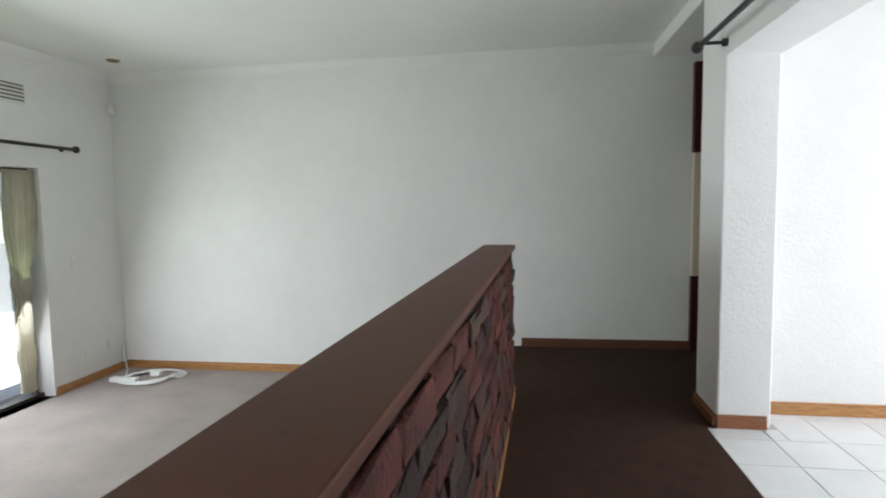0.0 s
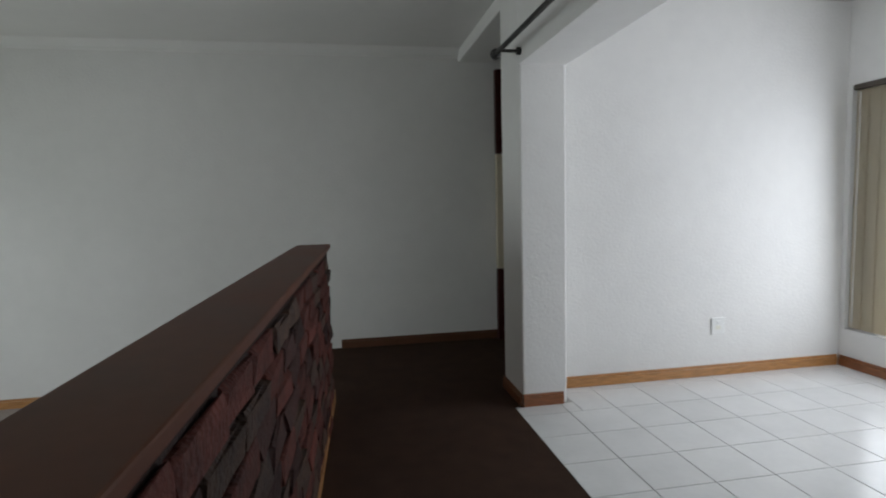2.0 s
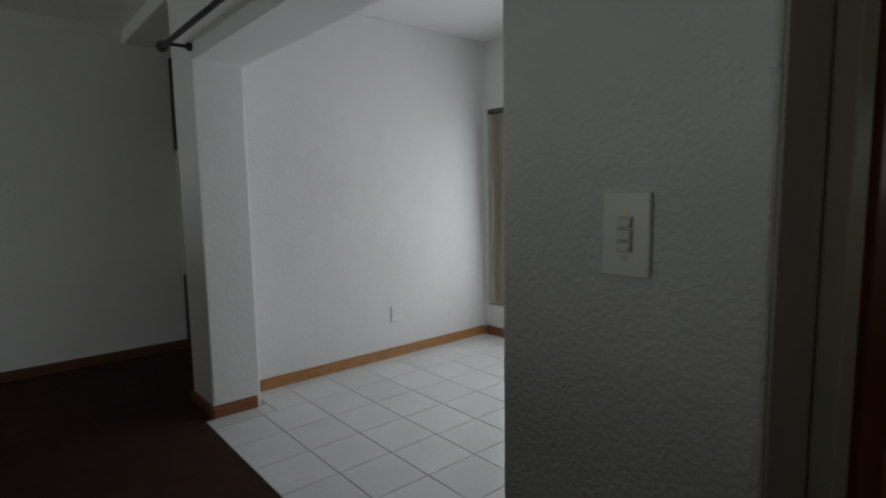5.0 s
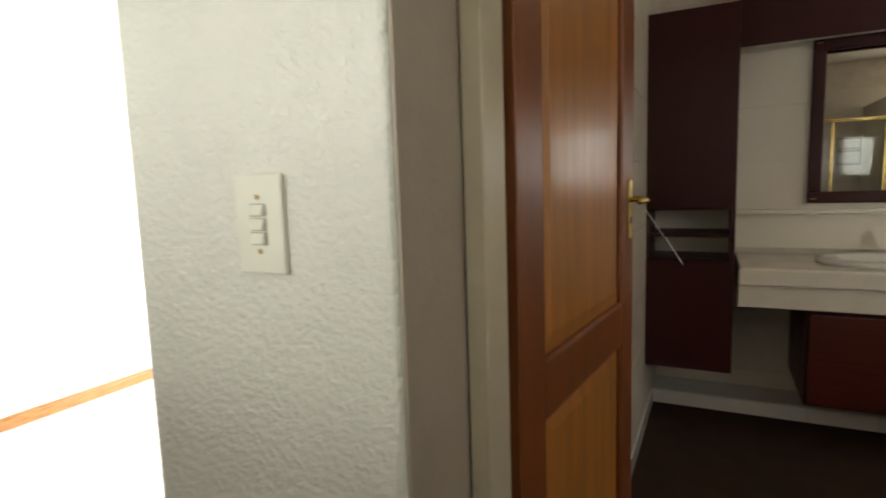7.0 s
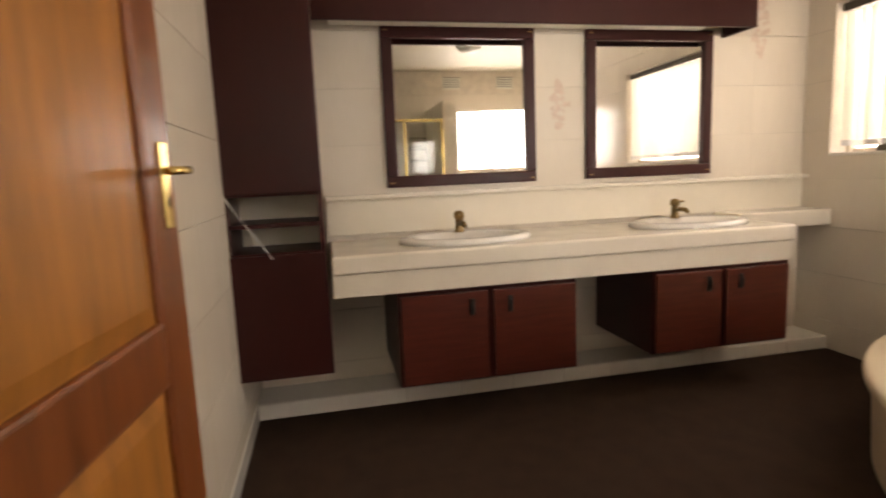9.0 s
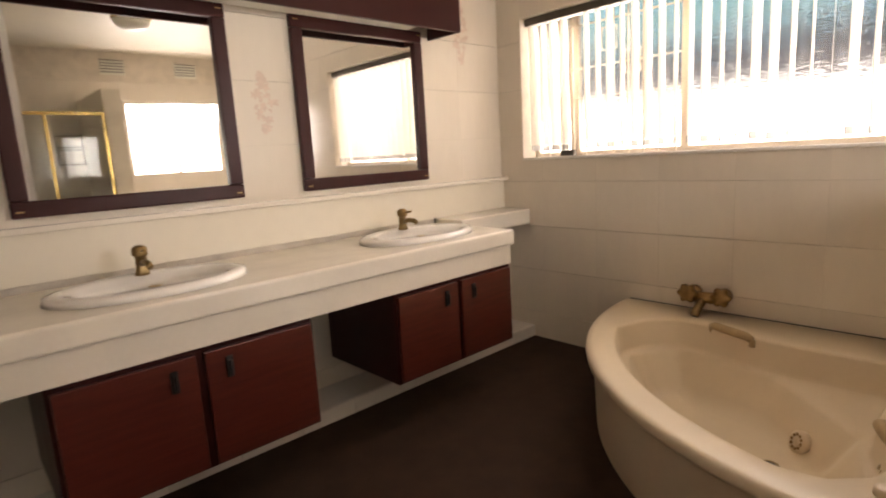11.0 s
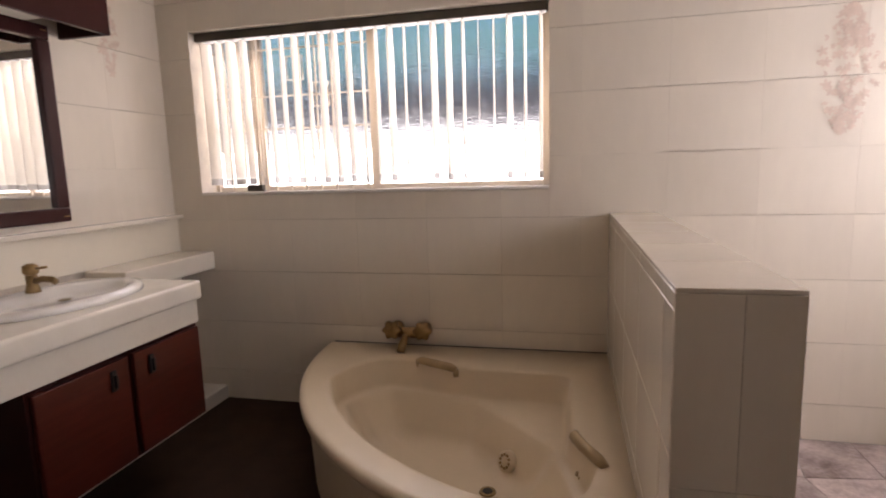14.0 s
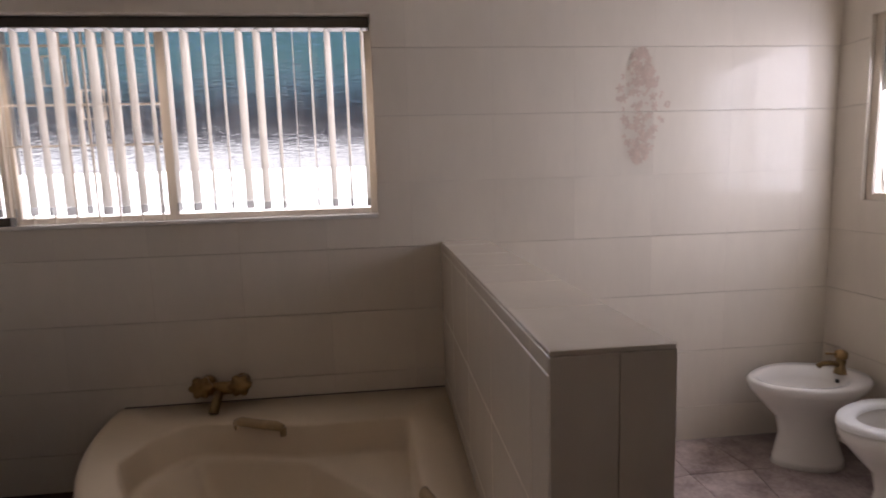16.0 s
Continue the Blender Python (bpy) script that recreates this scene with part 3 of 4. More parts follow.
shell = loft([spokes(quarter(BR - 0.045), 0), spokes(quarter(BR - 0.03), 0.305), spokes(quarter(BR - 0.028), 0.318), spokes(quarter(BR - 0.002), 0.324), spokes(quarter(BR), 0.336), spokes(quarter(BR - 0.002), 0.352),
              spokes(quarter(BR - 0.012), 0.361), spokes(quarter(BR - 0.03), 0.3635), spokes(basin_edge(-0.004), 0.3635), spokes(basin_edge(0.004), 0.361), spokes(basin_edge(0.011), 0.352),
              spokes(basin_edge(0.024), 0.25), spokes(basin_edge(0.030), 0.240), spokes(basin_edge(0.042), 0.235), spokes(basin_edge(0.06), 0.2345, 0.90), spokes(basin_edge(0.066), 0.232, 0.925), spokes(basin_edge(0.074), 0.222, 0.938),
              spokes(basin_edge(0.14), 0.10, 1.01), spokes(basin_edge(0.17), 0.070, 1.035), spokes(basin_edge(0.23), 0.055, 1.075), spokes(basin_edge(0.30), 0.05, 1.13)], cap_first=False)
part("shell", shell, M_BATH, bath, smooth=True)
part("seal", box(0.0, 1.40, 0.0005, 0.004, 0.3636, 0.368), M_GREYB, bath, "dark sealant line")
part("rim_knob", loft([ring(0.09, 1.235, 0.3637, 0.032, 0.032, 24), ring(0.09, 1.235, 0.378, 0.030, 0.030, 24), ring(0.09, 1.235, 0.383, 0.022, 0.022, 24)]), M_BATH, bath, "cream air control knob", smooth=True)
low_wall = structure("wall_low", box(0.170, 0.366, -2.478, -0.876, 0, 1.030), M_WGROUT, "low tiled wall beside the bath", "half wall")


# ---- bath fittings ----
def wall_mixer(x, y, z):
    t = thing("bath_mixer", (x, y, z), "tarnished brass bath mixer with two knobs on the wall", "tap")
    part("body", tube([(-0.05, 0.035, 0.03), (0.05, 0.035, 0.03)], 0.022, 12), M_OLDBRASS, t, smooth=True)
    part("spout", tube([(0.01, 0.03, 0.03), (0.012, 0.08, 0.0), (0.014, 0.11, -0.025)], 0.016, 10), M_TAP, t, smooth=True)
    for sx in (-1, 1):
        part("wall_flange", tube([(sx * 0.055, 0.0, 0.04), (sx * 0.055, 0.03, 0.04)], 0.028, 14), M_OLDBRASS, t, smooth=True)
        c = (sx * 0.062, 0.055, 0.045)
        rings = []
        for y, r in ((-0.014, 0.020), (-0.010, 0.032), (0.014, 0.034), (0.020, 0.028), (0.021, 0.010)):
            rings.append([(c[0] + r * (1 + 0.13 * math.cos(6 * a)) * math.cos(a), c[1] + y, c[2] + r * (1 + 0.13 * math.cos(6 * a)) * math.sin(a)) for a in [2 * math.pi * k / 48 for k in range(48)]])
        bm = loft(rings)
        part("knob", bm, M_OLDBRASS, t, smooth=True)
    return t


wall_mixer(1.345, -2.469, 0.405).scale = (1.3, 1.3, 1.3)


def grip(points, label):
    t = thing("grab_handle", points[0], label, "handle", "handles of the bath")
    base = Vector(points[0])
    pts = [Vector(p) - base for p in points]
    part("bar", tube(pts, 0.014, 10, radii=[0.015] + [0.019] * (len(pts) - 2) + [0.015]), M_GRIP, t, smooth=True)
    for k in (0, -1):
        p = pts[k]
        part("foot", tube([p, p + Vector((0, 0, -0.03))], 0.013, 10), M_GRIP, t, smooth=True)
    return t


grip([(1.250, -2.245, 0.362), (1.225, -2.225, 0.372), (1.16, -2.185, 0.376), (1.075, -2.160, 0.372), (1.050, -2.155, 0.362)], "curved brass grab handle on the bath rim")
grip([(0.532, -1.635, 0.362), (0.535, -1.60, 0.372), (0.510, -1.53, 0.376), (0.465, -1.46, 0.372), (0.448, -1.435, 0.362)], "curved brass grab handle beside the low wall")


def jet(x, y, z, r, nx, ny, label, name="spa_jet"):
    t = thing(name, (x, y, z), label, "jet", "jets of the bath")
    d = Vector((nx, ny, 0.35)).normalized()
    part("rim", tube([Vector((0, 0, 0)) - d * 0.02, d * 0.012], r, 18), M_OLDBRASS if name == "overflow" else M_BATH, t, smooth=True)
    if r > 0.03:
        for k in range(10):
            a = 2 * math.pi * k / 10
            u = d.cross(Vector((0, 0, 1))).normalized()
            v = d.cross(u)
            c = (u * math.cos(a) + v * math.sin(a)) * r * 0.62
            part("slot", tube([c + d * 0.0125, c + d * 0.0155], r * 0.14, 6), M_OLDBRASS, t)
    else:
        part("nozzle", tube([d * 0.0125, d * 0.017], r * 0.5, 10), M_OLDBRASS, t)
    return t


jet(0.790, -1.862, 0.110, 0.042, 0.7, 0.7, "cream round suction grille in the bath")
jet(1.035, -2.125, 0.115, 0.018, 0.7, 0.7, "small cream spa jet")
jet(0.590, -1.690, 0.112, 0.018, 0.7, 0.7, "small cream spa jet near the low wall")
jet(0.512, -1.585, 0.250, 0.03, 0.9, 0.1, "dark oval overflow in the bath", "overflow")
drain = thing("bath_drain", (0.850, -1.735, 0.0515), "dark round bath drain", "drain")
part("ring", loft([ring(0, 0, 0, 0.033, 0.033, 20), ring(0, 0, 0.005, 0.03, 0.03, 20)]), M_TAP, drain)
part("plug_hole", loft([ring(0, 0, 0.0052, 0.02, 0.02, 16), ring(0, 0, 0.007, 0.018, 0.018, 16)]), M_BLACK, drain)


# ---- toilet and bidet ----
def pan(name, x, y, label, lid):
    """A pedestal bowl that faces +x; its back stands at x."""
    t = thing(name, (x, y, 0), label, name)
    n = 36

    def egg(z, cx, lx, wy):
        out = []
        for i in range(n):
            a = 2 * math.pi * i / n
            c, s_ = math.cos(a), math.sin(a)
            out.append((cx + lx * c, wy * s_ * (1 - 0.18 * max(0, c)), z))
        return out
    body = loft([egg(0, 0.26, 0.165, 0.12), egg(0.03, 0.26, 0.155, 0.112), egg(0.14, 0.27, 0.125, 0.088), egg(0.22, 0.28, 0.135, 0.092), egg(0.29, 0.285, 0.20, 0.135), egg(0.35, 0.28, 0.258, 0.172),
                 egg(0.385, 0.275, 0.275, 0.182), egg(0.398, 0.275, 0.262, 0.172), egg(0.392, 0.305, 0.195, 0.130), egg(0.35, 0.305, 0.175, 0.115), egg(0.29, 0.30, 0.10, 0.07)])
    part("bowl", body, M_CERAM, t, smooth=True)
    part("overflow_hole", tube([(0.128, 0.0, 0.362), (0.134, 0, 0.363)], 0.009, 10), M_BLACK, t)
    if lid:
        seat_bm = loft([egg(0.400, 0.285, 0.268, 0.180), egg(0.418, 0.285, 0.265, 0.178), egg(0.420, 0.30, 0.185, 0.122), egg(0.401, 0.30, 0.185, 0.122)], cap_first=False, cap_last=False)
        part("toilet_seat", seat_bm, M_WPLAST, t, "white plastic seat", smooth=True)
        part("cistern", box(-0.02, 0.155, -0.20, 0.20, 0.40, 0.76, 0.02, seg=3), M_CERAM, t)
        part("cistern_lid", box(-0.022, 0.165, -0.21, 0.21, 0.761, 0.79, 0.01), M_CERAM, t)
        part("raised_lid", box(0.166, 0.18, -0.17, 0.17, 0.425, 0.80, 0.006), M_WPLAST, t)
    return t


pan("bidet", -1.50, -2.21, "white ceramic pedestal bidet with a brass tap", False)
mixer(-1.38, -2.21, 0.398, "tarnished brass mixer tap on the bidet", 0.0)
pan("toilet", -1.50, -1.72, "white ceramic toilet with the seat down", True)

# ---- shower ----
partition = structure("wall_shower_partition", box(-1.519, -0.45, -1.030, -0.895, 0, 1.945), M_CREAM, "cream plastered partition beside the shower", "partition")
shower = thing("shower_screen", (-0.47, -0.462, 0.0), "brass framed glass shower screen", "shower screen")
for y in (-0.418, 0.0, 0.418):
    part("post", box(-0.015, 0.015, y - 0.012, y + 0.012, 0.08, 1.72, 0.003), M_BRASS, shower)
part("rail", box(-0.018, 0.018, -0.431, 0.431, 1.721, 1.75, 0.003), M_BRASS, shower)
part("sill", box(-0.03, 0.03, -0.431, 0.431, 0.001, 0.079, 0.004), M_CERAM, shower)
for y in (-0.209, 0.209):
    pane = part("pane", box(-0.003, 0.003, y - 0.196, y + 0.196, 0.08, 1.72), M_GLASS, shower)
    pane.visible_shadow = False
rack = thing("shower_rack", (-1.518, -0.775, 1.33), "dark wire rack on the shower wall", "rack")
for z in (0.0, 0.14, 0.17, 0.28):
    part("wire", tube([(0.004, -0.11, z), (0.07, -0.11, z), (0.07, 0.11, z), (0.004, 0.11, z)], 0.005, 6), M_BLACK, rack)
for y in (-0.11, 0.11):
    part("upright", tube([(0.006, y, -0.01), (0.006, y, 0.30)], 0.005, 6), M_BLACK, rack)

# ---- bathroom window with vertical blinds ----
def steel_window(name, x0, x1, z0, z1, y, bars):
    t = tagged(thing(name, ((x0 + x1) / 2, y, z0), "cream steel window with textured glass", "window"), kind="structure")
    w, h = (x1 - x0) / 2, z1 - z0
    for a, b in ((-w, -w + 0.035), (w - 0.035, w), (-0.050, -0.008), (0.60, 0.665)):
        part("stile", box(a, b, -0.02, 0.02, 0.0, h, 0.003), M_STEEL, t)
    for a, b in ((0, 0.03), (h - 0.03, h)):
        part("rail", box(-w + 0.0355, w - 0.0355, -0.019, 0.019, a, b, 0.003), M_STEEL, t)
    for a, b in ((-w + 0.036, -0.051), (-0.007, 0.599), (0.666, w - 0.036)):
        g = part("pane", box(a, b, -0.003, 0.003, 0.031, h - 0.031), M_TEX, t)
        g.visible_shadow = False
    return t


win = steel_window("window_bath", 0.645, 2.505, 1.165, 2.01, -2.62, True)
structure("trim_sill", box(0.647, 2.503, -2.60, -2.462, 1.155, 1.172, 0.003), M_CERAM, "white tiled window sill", "sill")
guard = thing("burglar_bars", (2.02, -2.575, 1.17), "cream welded steel burglar bars", "burglar bars")
for k, z in enumerate((0.33, 0.50, 0.74)):
    part("rail", tube([(-0.46, 0, z), (0.48, 0, z)], 0.005, 6), M_STEEL, guard)
for k in range(11):
    x = -0.44 + 0.088 * k
    part("bar", tube([(x, 0.006, 0.0), (x, 0.006, 0.85)], 0.005, 6), M_STEEL, guard)
for x, z in ((-0.10, 0.58), (-0.24, 0.44), (0.33, 0.55), (0.2, 0.66)):
    part("motif", tube([(x, -0.006, z), (x + 0.09, -0.006, z), (x + 0.09, -0.006, z + 0.12), (x, -0.006, z + 0.12), (x, -0.006, z)], 0.005, 6), M_STEEL, guard)

rng = random.Random(4)
blind = thing("vertical_blind", (1.575, -2.535, 1.963), "white vertical blind turned open in the window", "blind")
part("head_rail", box(-0.922, 0.922, -0.03, 0.03, 0.0, 0.044, 0.004), M_BRONZE, blind, "dark head rail")
for k in range(25):
    x = -0.89 + 0.0735 * k
    turn = radians(90 + rng.uniform(-16, 14) + (34 if k in (20,) else 0))
    c, s_ = math.cos(turn), math.sin(turn)
    hw = 0.040
    low = -0.755 + rng.uniform(-0.004, 0.004)
    ringz = []
    for z in (low + 0.035, -0.004):
        ringz.append([(x + hw * c - 0.001 * s_, hw * s_ + 0.001 * c, z), (x - hw * c - 0.001 * s_, -hw * s_ + 0.001 * c, z), (x - hw * c + 0.001 * s_, -hw * s_ - 0.001 * c, z), (x + hw * c + 0.001 * s_, hw * s_ - 0.001 * c, z)])
    v = part("vane", loft(ringz), M_VANE, blind)
    wz = []
    for z in (low, low + 0.034):
        wz.append([(x + hw * 0.9 * c - 0.003 * s_, hw * 0.9 * s_ + 0.003 * c, z), (x - hw * 0.9 * c - 0.003 * s_, -hw * 0.9 * s_ + 0.003 * c, z), (x - hw * 0.9 * c + 0.003 * s_, -hw * 0.9 * s_ - 0.003 * c, z), (x + hw * 0.9 * c + 0.003 * s_, hw * 0.9 * s_ - 0.003 * c, z)])
    part("weight", loft(wz), M_GREYP, v, "grey bottom weight")
catch = thing("window_stay", (2.19, -2.50, 1.1725), "small brown box on the window sill", "box")
part("body", box(-0.045, 0.045, -0.02, 0.02, 0, 0.034, 0.004), M_BRONZE, catch)

win2 = tagged(thing("window_toilet", (-1.56, -1.805, 1.165), "bright frosted window beside the toilet", "window"), kind="structure")
for y0, y1 in ((-0.505, -0.47), (0.47, 0.505), (-0.015, 0.015)):
    part("stile", box(-0.02, 0.02, y0, y1, 0, 0.80, 0.003), M_STEEL, win2)
for z0, z1 in ((0, 0.03), (0.77, 0.80)):
    part("rail", box(-0.019, 0.019, -0.469, 0.469, z0, z1, 0.003), M_STEEL, win2)
for y0, y1 in ((-0.469, -0.016), (0.016, 0.469)):
    g = part("pane", box(-0.003, 0.003, y0, y1, 0.031, 0.769), M_TEX, win2)
    g.visible_shadow = False

# ceiling dome, air bricks
dome = thing("ceiling_light", (-0.03, -1.10, 2.456), "grey glass dome ceiling light", "ceiling light")
part("base", loft([ring(0, 0, 0, 0.15, 0.15, 28), ring(0, 0, -0.02, 0.145, 0.145, 28)]), M_OLDBRASS, dome)
part("bowl", loft([ring(0, 0, -0.0205, 0.14, 0.14, 28), ring(0, 0, -0.06, 0.125, 0.125, 28), ring(0, 0, -0.09, 0.08, 0.08, 28), ring(0, 0, -0.10, 0.03, 0.03, 28)]), M_PLAST, dome, smooth=True)


def air_vent(place, turn, label):
    t = thing("air_vent", place, label, "vent", "air vents")
    part("backing", box(-0.115, 0.115, -0.004, 0.0, -0.075, 0.075), M_PLAST, t)
    for k in range(5):
        z = -0.058 + 0.029 * k
        part("slat", box(-0.11, 0.11, -0.016, -0.0045, z - 0.008, z + 0.008, 0.003), M_PLAST, t)
        part("gap", box(-0.108, 0.108, -0.006, -0.0042, z + 0.009, z + 0.019), M_BLACK, t)
    t.rotation_euler = (0, 0, radians(turn))
    return t


air_vent((-4.84, 4.31, 2.12), 90, "white louvred air vent high on the wall")
air_vent((-1.526, -1.26, 2.30), 90, "cream air vent high on the bathroom wall")
air_vent((-1.526, -1.985, 2.30), 90, "cream air vent high on the bathroom wall")

# ---- passage: switch, sockets, rods ----
switch = thing("light_switch", (-0.055, 1.135, 1.186), "ivory three-lever wall light switch plate", "switch")
part("plate", box(-0.009, 0.0, -0.046, 0.046, -0.074, 0.074, 0.003), M_PLAST, switch)
for k in range(3):
    z = -0.021 + 0.021 * k
    part("recess", box(-0.0105, -0.0092, -0.0145, 0.0145, z - 0.0095, z + 0.0095), M_GREYP, switch, "grey shadow gap")
    bm = loft([[(-0.0106, -0.0125, z - 0.008), (-0.0106, 0.0125, z - 0.008), (-0.0106, 0.0125, z + 0.008), (-0.0106, -0.0125, z + 0.008)],
               [(-0.018, -0.012, z - 0.007), (-0.018, 0.012, z - 0.007), (-0.0125, 0.012, z + 0.0075), (-0.0125, -0.012, z + 0.0075)]])
    part("lever", bm, M_PLAST, switch)
for z in (-0.040, 0.040):
    part("screw", tube([(-0.011, 0, z), (-0.0092, 0, z)], 0.004, 8), M_OLDBRASS, switch)


def socket_plate(place, turn, label, w=0.048, h=0.057):
    t = thing("wall_socket", place, label, "socket", "wall sockets")
    part("plate", box(-w, w, -0.010, 0.0, -h, h, 0.003), M_WPLAST, t)
    part("holes", box(-0.018, 0.018, -0.0115, -0.0102, -0.022, 0.004), M_PLAST, t)
    part("rocker", box(-0.012, 0.012, -0.014, -0.0102, 0.018, 0.036, 0.002), M_WPLAST, t)
    t.rotation_euler = (0, 0, radians(turn))
    return t


socket_plate((1.44, 3.944, 0.335), 0, "white wall socket low on the tiled room wall")
socket_plate((-4.839, 4.87, -0.045), 90, "white wall socket above the skirting")
socket_plate((-4.839, 5.12, -0.02), 90, "white cable outlet above the skirting", 0.03, 0.05)
socket_plate((-4.839, 4.77, 0.79), 90, "white bell push plate on the wall", 0.022, 0.055)


def curtain_rod(a, b, wall_dx, label):
    t = thing("curtain_rod", a, label, "curtain rod")
    d = Vector(b) - Vector(a)
    part("pole", tube([(0, 0, 0), d], 0.014, 12), M_BLACK, t, smooth=True)
    for p, s_ in ((Vector((0, 0, 0)), -1), (d, 1)):
        u = d.normalized() * s_
        part("finial", tube([p, p + u * 0.015, p + u * 0.03, p + u * 0.05, p + u * 0.065], 0.02, 12, radii=[0.015, 0.022, 0.030, 0.029, 0.012]), M_BLACK, t, smooth=True)
        q = p - u * 0.035
        br = part("bracket", tube([q, q + Vector((wall_dx, 0, 0))], 0.009, 10), M_BLACK, t, smooth=True)
        part("rose", tube([q + Vector((wall_dx * 0.82, 0, 0)), q + Vector((wall_dx, 0, 0))], 0.021, 12), M_BLACK, br, smooth=True)
    return t


curtain_rod((-0.12, 1.445, 2.02), (-0.12, 3.72, 2.02), 0.121, "dark iron curtain rod over the wide opening")
curtain_rod((-4.76, 1.4, 1.74), (-4.76, 4.76, 1.74), -0.079, "dark iron curtain rod over the sliding door")

# dark timber door frame in the side passage
far_frame = thing("timber_post", (0.335, 5.265, 0.0), "dark timber door post in the side passage", "door post")
part("lower_post", box(-0.035, 0.035, -0.03, 0.03, 0, 0.62, 0.004), M_DARKW, far_frame)
part("middle_post", box(-0.033, 0.033, -0.028, 0.028, 0.621, 1.60, 0.004), M_FRAMEG, far_frame, "pale painted section")
part("upper_post", box(-0.035, 0.035, -0.03, 0.03, 1.601, 2.30, 0.004), M_DARKW, far_frame)

# downlight and alarm sensor
light = thing("downlight", (-4.40, 4.85, CEIL), "recessed metal downlight in the ceiling", "downlight")
part("ring", loft([ring(0, 0, 0, 0.055, 0.055, 24), ring(0, 0, -0.008, 0.050, 0.050, 24), ring(0, 0, -0.008, 0.036, 0.036, 24), ring(0, 0, 0.0, 0.034, 0.034, 24)], cap_first=False, cap_last=False), M_OLDBRASS, light)
part("lamp", loft([ring(0, 0, -0.002, 0.033, 0.033, 20), ring(0, 0, -0.004, 0.02, 0.02, 20)]), M_GREYB, light)
pir = thing("alarm_sensor", (-4.81, 5.29, 2.16), "white alarm sensor in the wall corner", "sensor")
part("body", box(-0.025, 0.03, -0.03, 0.025, -0.05, 0.05, 0.012, seg=3), M_WPLAST, pir, smooth=True)
part("lens", box(0.0305, 0.034, -0.03, 0.01, -0.03, 0.015, 0.001), M_PLAST, pir)

# cables left on the carpet
cables = thing("extension_lead", (-4.42, 5.02, LOW), "tangle of white extension cable with a plug block", "extension lead")
pts = []
for k in range(90):
    a = k * 0.36
    r = 0.17 + 0.05 * math.sin(k * 0.7)
    pts.append((r * 1.5 * math.cos(a) + 0.06, r * math.sin(a), 0.008 + 0.02 * (k % 9) / 9))
part("cable", tube(pts, 0.008, 6), M_WPLAST, cables, smooth=True)
part("tail", tube([(-0.2, 0.0, 0.01), (-0.3, 0.15, 0.02), (-0.40, 0.24, 0.12), (-0.42, 0.27, 0.22)], 0.006, 6), M_WPLAST, cables, smooth=True)
part("plug_block", box(-0.24, 0.02, -0.16, -0.10, 0.0, 0.042, 0.008), M_WPLAST, cables)
part("plug", box(0.08, 0.17, -0.05, 0.0, 0.03, 0.07, 0.01), M_WPLAST, cables)

# knotted curtain at the sliding door
curtain = thing("curtain", (-4.90, 4.33, LOW), "cream curtain knotted at half height by the door", "curtain")
prof = [(1.84, 0.13, 0.03), (1.60, 0.14, 0.035), (1.35, 0.125, 0.04), (1.15, 0.09, 0.045), (1.06, 0.05, 0.045), (1.02, 0.065, 0.05), (0.95, 0.075, 0.055), (0.88, 0.06, 0.05), (0.84, 0.045, 0.045), (0.70, 0.055, 0.04), (0.5, 0.05, 0.04), (0.36, 0.075, 0.04), (0.25, 0.05, 0.035), (0.1, 0.06, 0.035)]
rows_c = []
for k, (z, wy, wx) in enumerate(prof):
    sway = 0.06 * max(0, z - 1.0)
    rows_c.append([(wx * math.sin(2 * math.pi * i / 60) + 0.012 * math.sin(i * 1.7 + k * 0.3), wy * math.cos(2 * math.pi * i / 60) * (1 + 0.10 * math.sin(i * 2.1)) + sway, z) for i in range(60)])
part("drape", loft(rows_c), M_CURTAIN, curtain, smooth=True)

# tiled room window and its closed blind
win3 = tagged(thing("window_tiled", (2.53, 2.71, 0.26), "large window behind a closed blind", "window"), kind="structure")
for y0, y1 in ((-1.185, -1.15), (1.15, 1.185), (-0.4, -0.37), (0.4, 0.43)):
    part("stile", box(-0.02, 0.02, y0, y1, 0, 1.64, 0.003), M_STEEL, win3)
for z0, z1 in ((0, 0.03), (1.61, 1.64)):
    part("rail", box(-0.019, 0.019, -1.149, 1.149, z0, z1, 0.003), M_STEEL, win3)
g = part("pane", box(-0.026, -0.021, -1.149, 1.149, 0.031, 1.609), M_GLASS, win3)
g.visible_shadow = False
blind2 = thing("vertical_blind", (2.415, 2.715, 0.0), "closed cream vertical blind over the large window", "blind")
part("head_rail", box(-0.03, 0.03, -1.18, 1.18, 1.88, 1.915, 0.004), M_BRONZE, blind2, "dark head rail")
for k in range(27):
    y = -1.13 + 0.087 * k
    a = radians(5 + rng.uniform(-2, 2))
    c, s_ = math.cos(a), math.sin(a)
    hw = 0.046
    zz = []
    for z in (0.275, 1.878):
        zz.append([(hw * s_ + 0.001, y + hw * c, z), (-hw * s_ + 0.001, y - hw * c, z), (-hw * s_ - 0.001, y - hw * c, z), (hw * s_ - 0.001, y + hw * c, z)])
    part("vane", loft(zz), M_BLIND, blind2)
part("chain", tube([(-0.035, 1.12, 0.3), (-0.035, 1.12, 1.86)], 0.003, 6), M_WPLAST, blind2)


